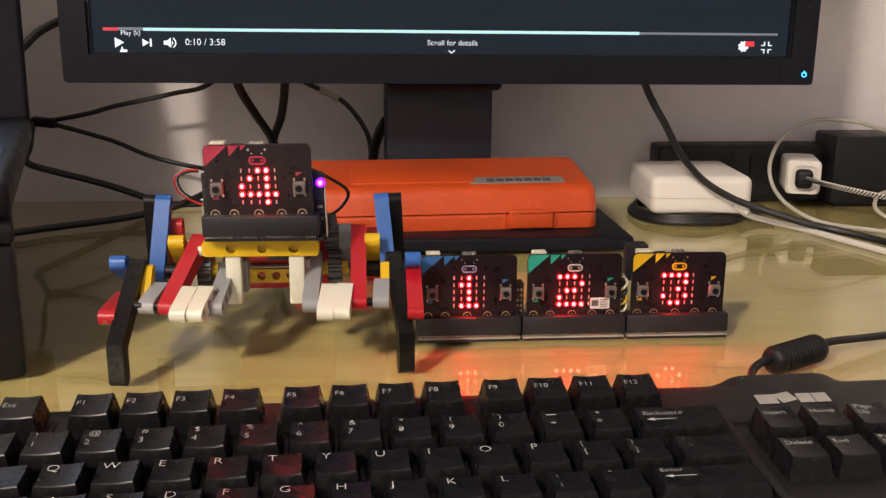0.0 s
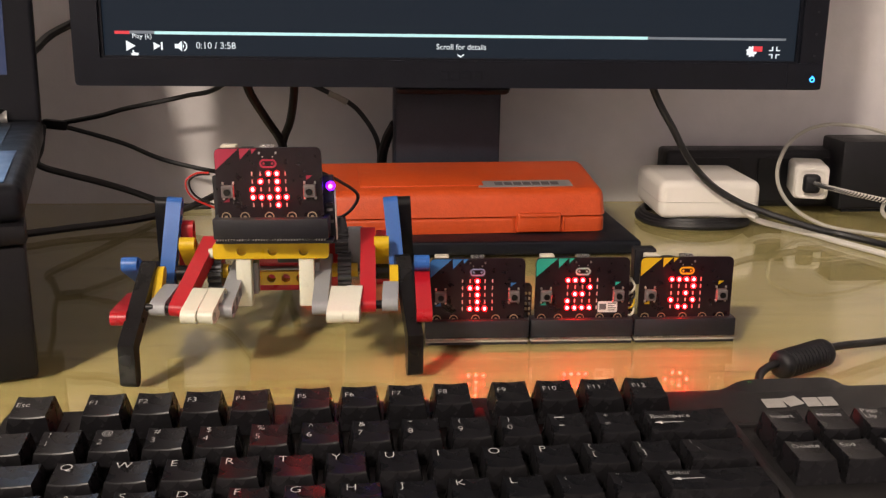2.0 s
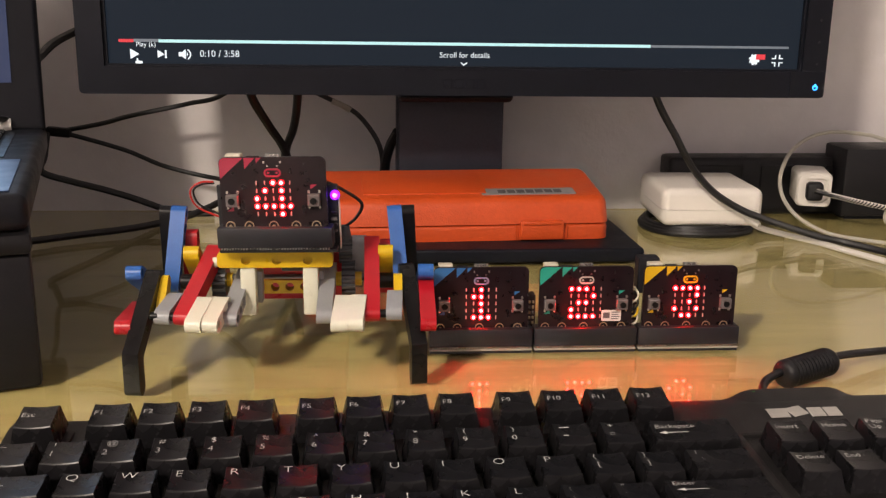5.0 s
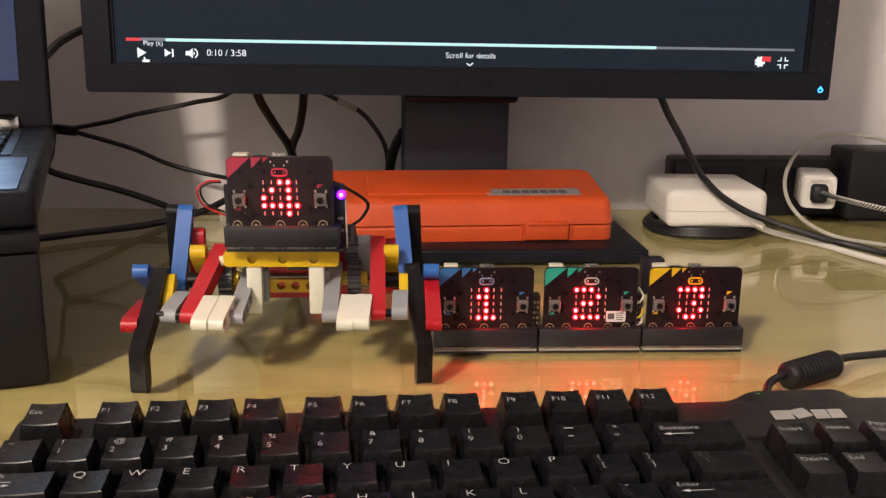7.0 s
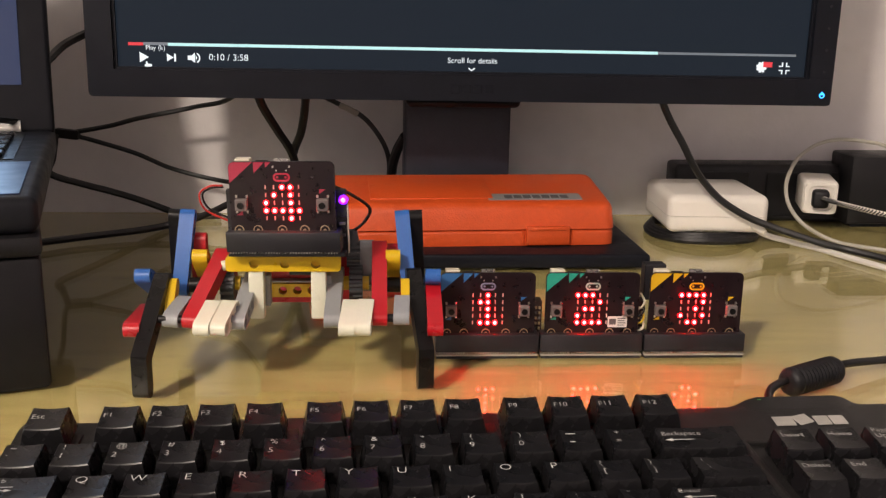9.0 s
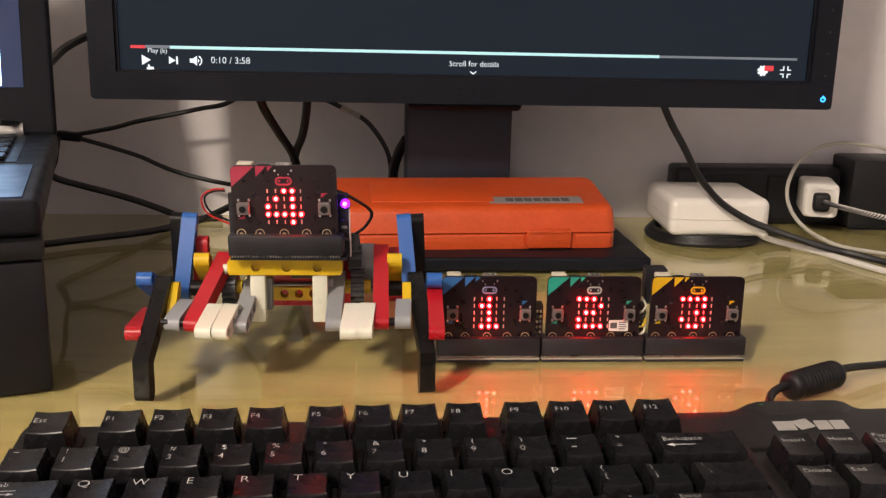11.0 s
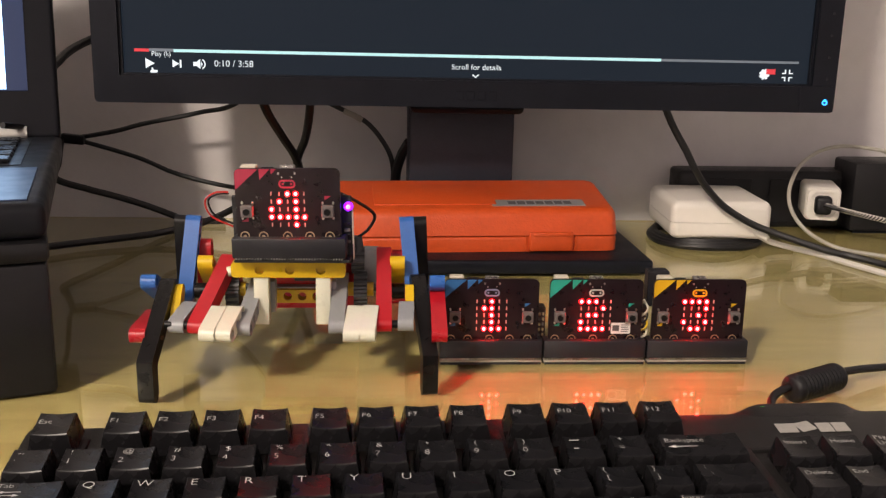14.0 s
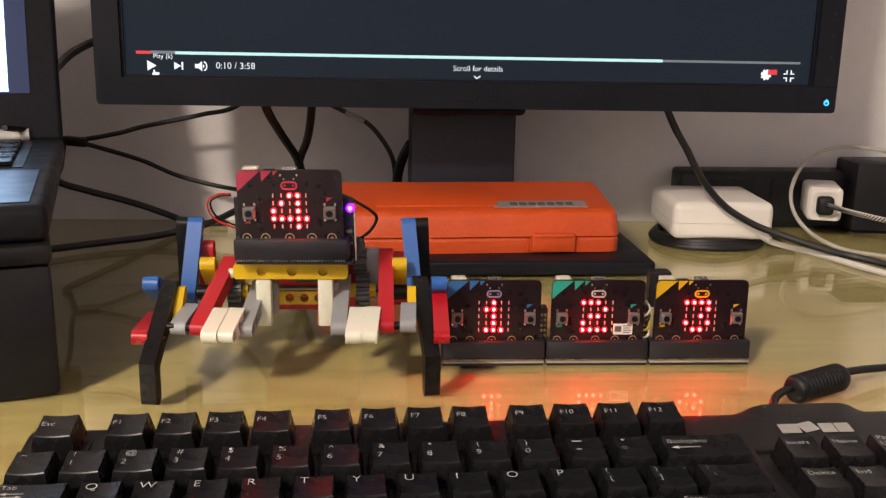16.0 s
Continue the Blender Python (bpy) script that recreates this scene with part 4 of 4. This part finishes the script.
# ---- white power brick on a coiled lead ----
def charger():
    c = thing("power_brick", "white rounded square power brick lying on a coiled black lead", "charger", pose(0.1615, 0.3050, 0.0, 0, 0, -2))
    bm = block(-0.0420, 0.0420, -0.0430, 0.0430, 0.0088, 0.0228)
    bmesh.ops.bevel(bm, geom=[e for e in bm.edges if not all(v.co.z > 0.022 for v in e.verts)], offset=0.007, segments=4, affect="EDGES", profile=0.5)
    part("lower_shell", bm, WHITEP, c, "glossy white shell")
    bm = block(-0.0420, 0.0420, -0.0430, 0.0430, 0.0231, 0.0408)
    bmesh.ops.bevel(bm, geom=[e for e in bm.edges if not all(v.co.z < 0.0235 for v in e.verts)], offset=0.007, segments=4, affect="EDGES", profile=0.5)
    part("upper_shell", bm, WHITEP, c, "glossy white shell")
    part("strain_relief", rod((0.028, -0.040, 0.0165), (0.037, -0.0500, 0.0120), 0.0031, 12, 0.0022), WHITEP, c)
    for k in range(3):
        rx, ry = 0.046 - 0.003 * k, 0.0445 - 0.002 * k
        pts = [(rx * math.cos(a) - 0.003 - 0.001 * k, ry * math.sin(a) - 0.004, 0.0028 + 0.0020 * k + 0.0008 * math.sin(3 * a)) for a in [2 * math.pi * i / 16 for i in range(17)]]
        part("coiled_lead", tube(pts, 0.0028, 8, step=4), BLACKCABLE, c, "black lead coiled under the brick")


charger()


# ---- power strip, wall plugs ----
def power_strip():
    p = thing("power_strip", "black power strip along the wall with a white USB plug", "power strip")
    part("strip_body", block(0.1480, 0.62, 0.3500, 0.3830, 0.0, 0.0525, 0.004, 3), BLACK, p, "black plastic strip")
    for i in range(4):
        part("socket_face", block(0.172 + 0.06 * i, 0.216 + 0.06 * i, 0.3488, 0.3500, 0.006, 0.046, 0.0008, 1), BLACK, p)
    a = thing("usb_plug", "small white cube USB plug in the power strip", "USB charger", Matrix.Translation((0.2768, 0.3488, -0.0012)) @ pose(0, 0, 0, 0, 0, -16) @ Matrix.Translation((-0.2640, -0.3488, 0)))
    bm = block(0.2480, 0.2775, 0.3000, 0.3488, 0.0180, 0.0475, 0.0045, 4)
    part("plug_body", bm, WHITEP, a)
    bm = bmesh.new()
    outline(bm, [rounded(0.2495, 0.2760, 0.0195, 0.0460, 0.0050, 5), rounded(0.2530, 0.2735, 0.0225, 0.0435, 0.0050, 5)], 0.2980, 0.3001)
    part("plug_rim", bm, WHITEP, a)
    part("usb_connector", block(0.2550, 0.2690, 0.2890, 0.3000, 0.0250, 0.0412, 0.0035, 3), BLACK, a, "dark USB connector pushed in")
    b = thing("plug_adapter", "large black plug adapter on the power strip", "adapter")
    part("adapter_body", block(0.2990, 0.3950, 0.3250, 0.3700, 0.0030, 0.0645, 0.003, 2), BLACK, b)
    part("adapter_foot", block(0.3050, 0.3880, 0.3300, 0.3490, 0.0, 0.0031), BEZEL, b)
    # braided lead: alternating dark and pale turns
    pts = smooth_path([(0.2600, 0.2910, 0.0330), (0.270, 0.2800, 0.0310), (0.300, 0.2700, 0.0250), (0.345, 0.262, 0.0170), (0.42, 0.25, 0.0045)], 8)
    br = part("braided_lead", tube(pts[::2], 0.0022, 8, step=3), WHITECABLE, None, "black and white braided lead in the USB plug")
    tagged(br, "", "cable")
    bm = bmesh.new()
    fine = smooth_path(pts[::2], 10)
    for i in range(0, len(fine) - 2, 3):
        d = (fine[i + 1] - fine[i]).normalized()
        q = d.to_track_quat("Z", "Y").to_matrix().to_4x4() @ Matrix.Rotation(0.7, 4, "X")
        bmesh.ops.create_cone(bm, segments=8, radius1=0.0026, radius2=0.0026, depth=0.0012, cap_ends=True, matrix=Matrix.Translation(fine[i]) @ q)
    part("braid", bm, BLACKCABLE, br)


power_strip()


# ---- laptop on a dark box ----
def laptop_corner():
    place = pose(-0.279, -0.045, 0, 0, 0, 20)
    seat = pose(-0.2800, -0.0400, 0.0785, 0, 0, 16.0)
    box = thing("laptop_riser", "tall matte black box under the laptop", "box", place)
    part("riser_body", block(-0.36, 0.0, 0.0, 0.30, 0.0, 0.0675, 0.003, 2), BLACK, box)
    part("riser_lid", block(-0.361, 0.001, -0.001, 0.301, 0.0678, 0.0783, 0.003, 2), BLACK, box)
    lap = thing("laptop", "open dark laptop with a lit blue screen on a black box", "laptop", seat)
    part("base", block(-0.37, 0.0, -0.004, 0.266, 0.0, 0.0185, 0.005, 3), LAPTOP, lap, "dark plastic base")
    part("palm_rest", block(-0.362, -0.008, 0.004, 0.105, 0.0184, 0.0192, 0.0003, 1), LAPPAD, lap, "smooth dark palm rest, blue screen light put into its colour")
    deck = part("key_deck", block(-0.352, -0.018, 0.118, 0.232, 0.0184, 0.0190, 0.0003, 1), BLACK, lap)
    for r in range(5):
        for c in range(17):
            x0 = -0.350 + c * 0.0193
            part("key", block(x0, x0 + 0.0165, 0.122 + r * 0.0222, 0.122 + r * 0.0222 + 0.0180, 0.0190, 0.0218, 0.0008, 1), KEYCAP, deck)
    for x in (-0.064, -0.335):
        part("hinge", rod((x, 0.252, 0.0200), (x + 0.042, 0.252, 0.0200), 0.0062, 14), SILVER, lap, "champagne metal hinge")
    lid = part("lid", block(-0.37, 0.0, 0.0, 0.009, 0.0, 0.200, 0.004, 3), LAPTOP, lap, "black screen lid leaning back", pose(0, 0.250, 0.0170, -18))
    part("screen", block(-0.348, -0.020, -0.0009, 0.0012, 0.035, 0.188), LAPSCREEN, lid, "lit blue screen")
    part("window", block(-0.346, -0.034, -0.0016, -0.0010, 0.036, 0.178), LAPWHITE, lid, "bright white window on the screen")


laptop_corner()


# ---- loose cables ----
def cables():
    B = BLACKCABLE
    cable("thin_cable", [(-0.3774, 0.17, 0.1081), (-0.3731, 0.21, 0.1015), (-0.3798, 0.27, 0.0905), (-0.3965, 0.335, 0.0798), (-0.3865, 0.345, 0.0768), (-0.3503, 0.345, 0.0831), (-0.326, 0.345, 0.0897), (-0.2766, 0.34, 0.1005), (-0.2413, 0.33, 0.1115), (-0.19, 0.27, 0.16)], 0.0021, B, "black cable looping behind the monitor")
    cable("split_cable", [(-0.3795, 0.345, 0.0745), (-0.3527, 0.35, 0.0658), (-0.3302, 0.355, 0.0573), (-0.3073, 0.36, 0.0457), (-0.2829, 0.36, 0.0383), (-0.2522, 0.36, 0.0319), (-0.2233, 0.36, 0.0286), (-0.19, 0.355, 0.012), (-0.17, 0.35, 0.0022)], 0.0020, B, "black cable hanging along the wall")
    t = part("cable_splitter", block(-0.010, 0.0105, -0.004, 0.004, -0.0040, 0.0040, 0.0015, 2), BLACK, None, "black moulded cable splitter by the wall", pose(-0.3865, 0.345, 0.0760, 0, 6, 0))
    tagged(t, "", "cable splitter")
    cable("thick_cable", [(-0.395, 0.34, 0.0755), (-0.3938, 0.325, 0.0578), (-0.3923, 0.312, 0.047), (-0.3699, 0.32, 0.0371), (-0.3496, 0.33, 0.0291), (-0.3286, 0.34, 0.0199), (-0.3058, 0.345, 0.0099), (-0.2925, 0.35, 0.0032), (-0.26, 0.352, 0.003)], 0.0030, B, "thick black cable drooping to the desk")
    cable("thick_cable", [(-0.3827, 0.24, 0.0052), (-0.3543, 0.26, 0.0050), (-0.3149, 0.28, 0.0060), (-0.2919, 0.29, 0.0086), (-0.2681, 0.30, 0.0133), (-0.2465, 0.32, 0.021), (-0.2301, 0.335, 0.0281), (-0.205, 0.35, 0.0450)], 0.0029, B, "thick black cable rising from the desk")
    cable("thick_cable", [(-0.3950, 0.27, 0.124), (-0.3884, 0.30, 0.136), (-0.3878, 0.32, 0.1412), (-0.382, 0.34, 0.151), (-0.3695, 0.36, 0.1598), (-0.3491, 0.36, 0.1673), (-0.30, 0.33, 0.19)], 0.0036, B, "thick black cable between laptop and monitor")
    cable("monitor_cable", [(-0.2155, 0.26, 0.1303), (-0.2113, 0.27, 0.1107), (-0.202, 0.29, 0.0882), (-0.1919, 0.31, 0.0654), (-0.1880, 0.32, 0.040), (-0.182, 0.33, 0.0038)], 0.0036, B, "thick black cable hanging from the monitor")
    cable("monitor_cable", [(-0.177, 0.28, 0.1291), (-0.1789, 0.29, 0.1068), (-0.1833, 0.30, 0.0849), (-0.191, 0.312, 0.0654), (-0.196, 0.325, 0.035), (-0.199, 0.335, 0.0038)], 0.0034, B, "black cable hanging from the monitor")
    c = cable("audio_cable", [(-0.18, 0.29, 0.128), (-0.1687, 0.31, 0.1156), (-0.1553, 0.32, 0.1074), (-0.1363, 0.32, 0.0981), (-0.1244, 0.32, 0.0868), (-0.1133, 0.32, 0.0686), (-0.1103, 0.32, 0.0491), (-0.112, 0.32, 0.022), (-0.114, 0.335, 0.0025)], 0.0021, B, "black cable with a grey sleeve by the stand")
    part("sleeve", tube([(-0.1525, 0.3185, 0.1055), (-0.1440, 0.3188, 0.1020), (-0.1370, 0.3188, 0.0978)], 0.0025, 8), PALECABLE, c)
    cable("monitor_cable", [(-0.0980, 0.295, 0.0830), (-0.1040, 0.305, 0.0700), (-0.1085, 0.315, 0.0500), (-0.1080, 0.325, 0.020), (-0.106, 0.335, 0.004)], 0.0042, B, "thick black cable beside the monitor neck")
    cable("power_cable", [(0.085, 0.225, 0.150), (0.0945, 0.235, 0.1284), (0.1056, 0.24, 0.1069), (0.1192, 0.243, 0.0859), (0.1286, 0.246, 0.0707), (0.1407, 0.25, 0.0547), (0.158, 0.252, 0.0383), (0.1794, 0.25, 0.0257), (0.1968, 0.245, 0.0193), (0.2131, 0.238, 0.0144), (0.235, 0.229, 0.0085), (0.2552, 0.221, 0.0050), (0.2743, 0.2013, 0.0030), (0.288, 0.175, 0.0029), (0.31, 0.14, 0.0029)], 0.0028, B, "thick black cable from monitor down to the desk")
    cable("white_cable", [(0.1885, 0.2630, 0.0150), (0.2020, 0.2640, 0.0075), (0.2180, 0.2560, 0.0040), (0.2364, 0.2349, 0.0026), (0.2469, 0.2077, 0.0026), (0.2612, 0.1756, 0.0026), (0.274, 0.14, 0.0026), (0.29, 0.09, 0.0026)], 0.0024, WHITECABLE, "white cable of the power brick on the desk")
    cable("thin_pale_cable", [(0.40, 0.33, 0.052), (0.3311, 0.33, 0.0729), (0.3162, 0.33, 0.0764), (0.2954, 0.33, 0.0787), (0.2792, 0.328, 0.0783), (0.263, 0.325, 0.0742), (0.2455, 0.315, 0.0656), (0.2345, 0.305, 0.0548), (0.2278, 0.295, 0.0418), (0.2281, 0.285, 0.0281), (0.2345, 0.273, 0.0165), (0.2480, 0.268, 0.0075), (0.2613, 0.2600, 0.0026), (0.2760, 0.245, 0.0020), (0.32, 0.21, 0.0020)], 0.0017, PALECABLE, "thin pale cable in a loop by the plug")
    cable("thin_pale_cable", [(0.3386, 0.285, 0.0233), (0.3221, 0.28, 0.0225), (0.3121, 0.272, 0.0174), (0.3119, 0.266, 0.01), (0.3269, 0.258, 0.001)], 0.0017, PALECABLE, "thin pale cable curling beside the adapter")


cables()


def motions():
    """Everything on the desk stands still."""


motions()
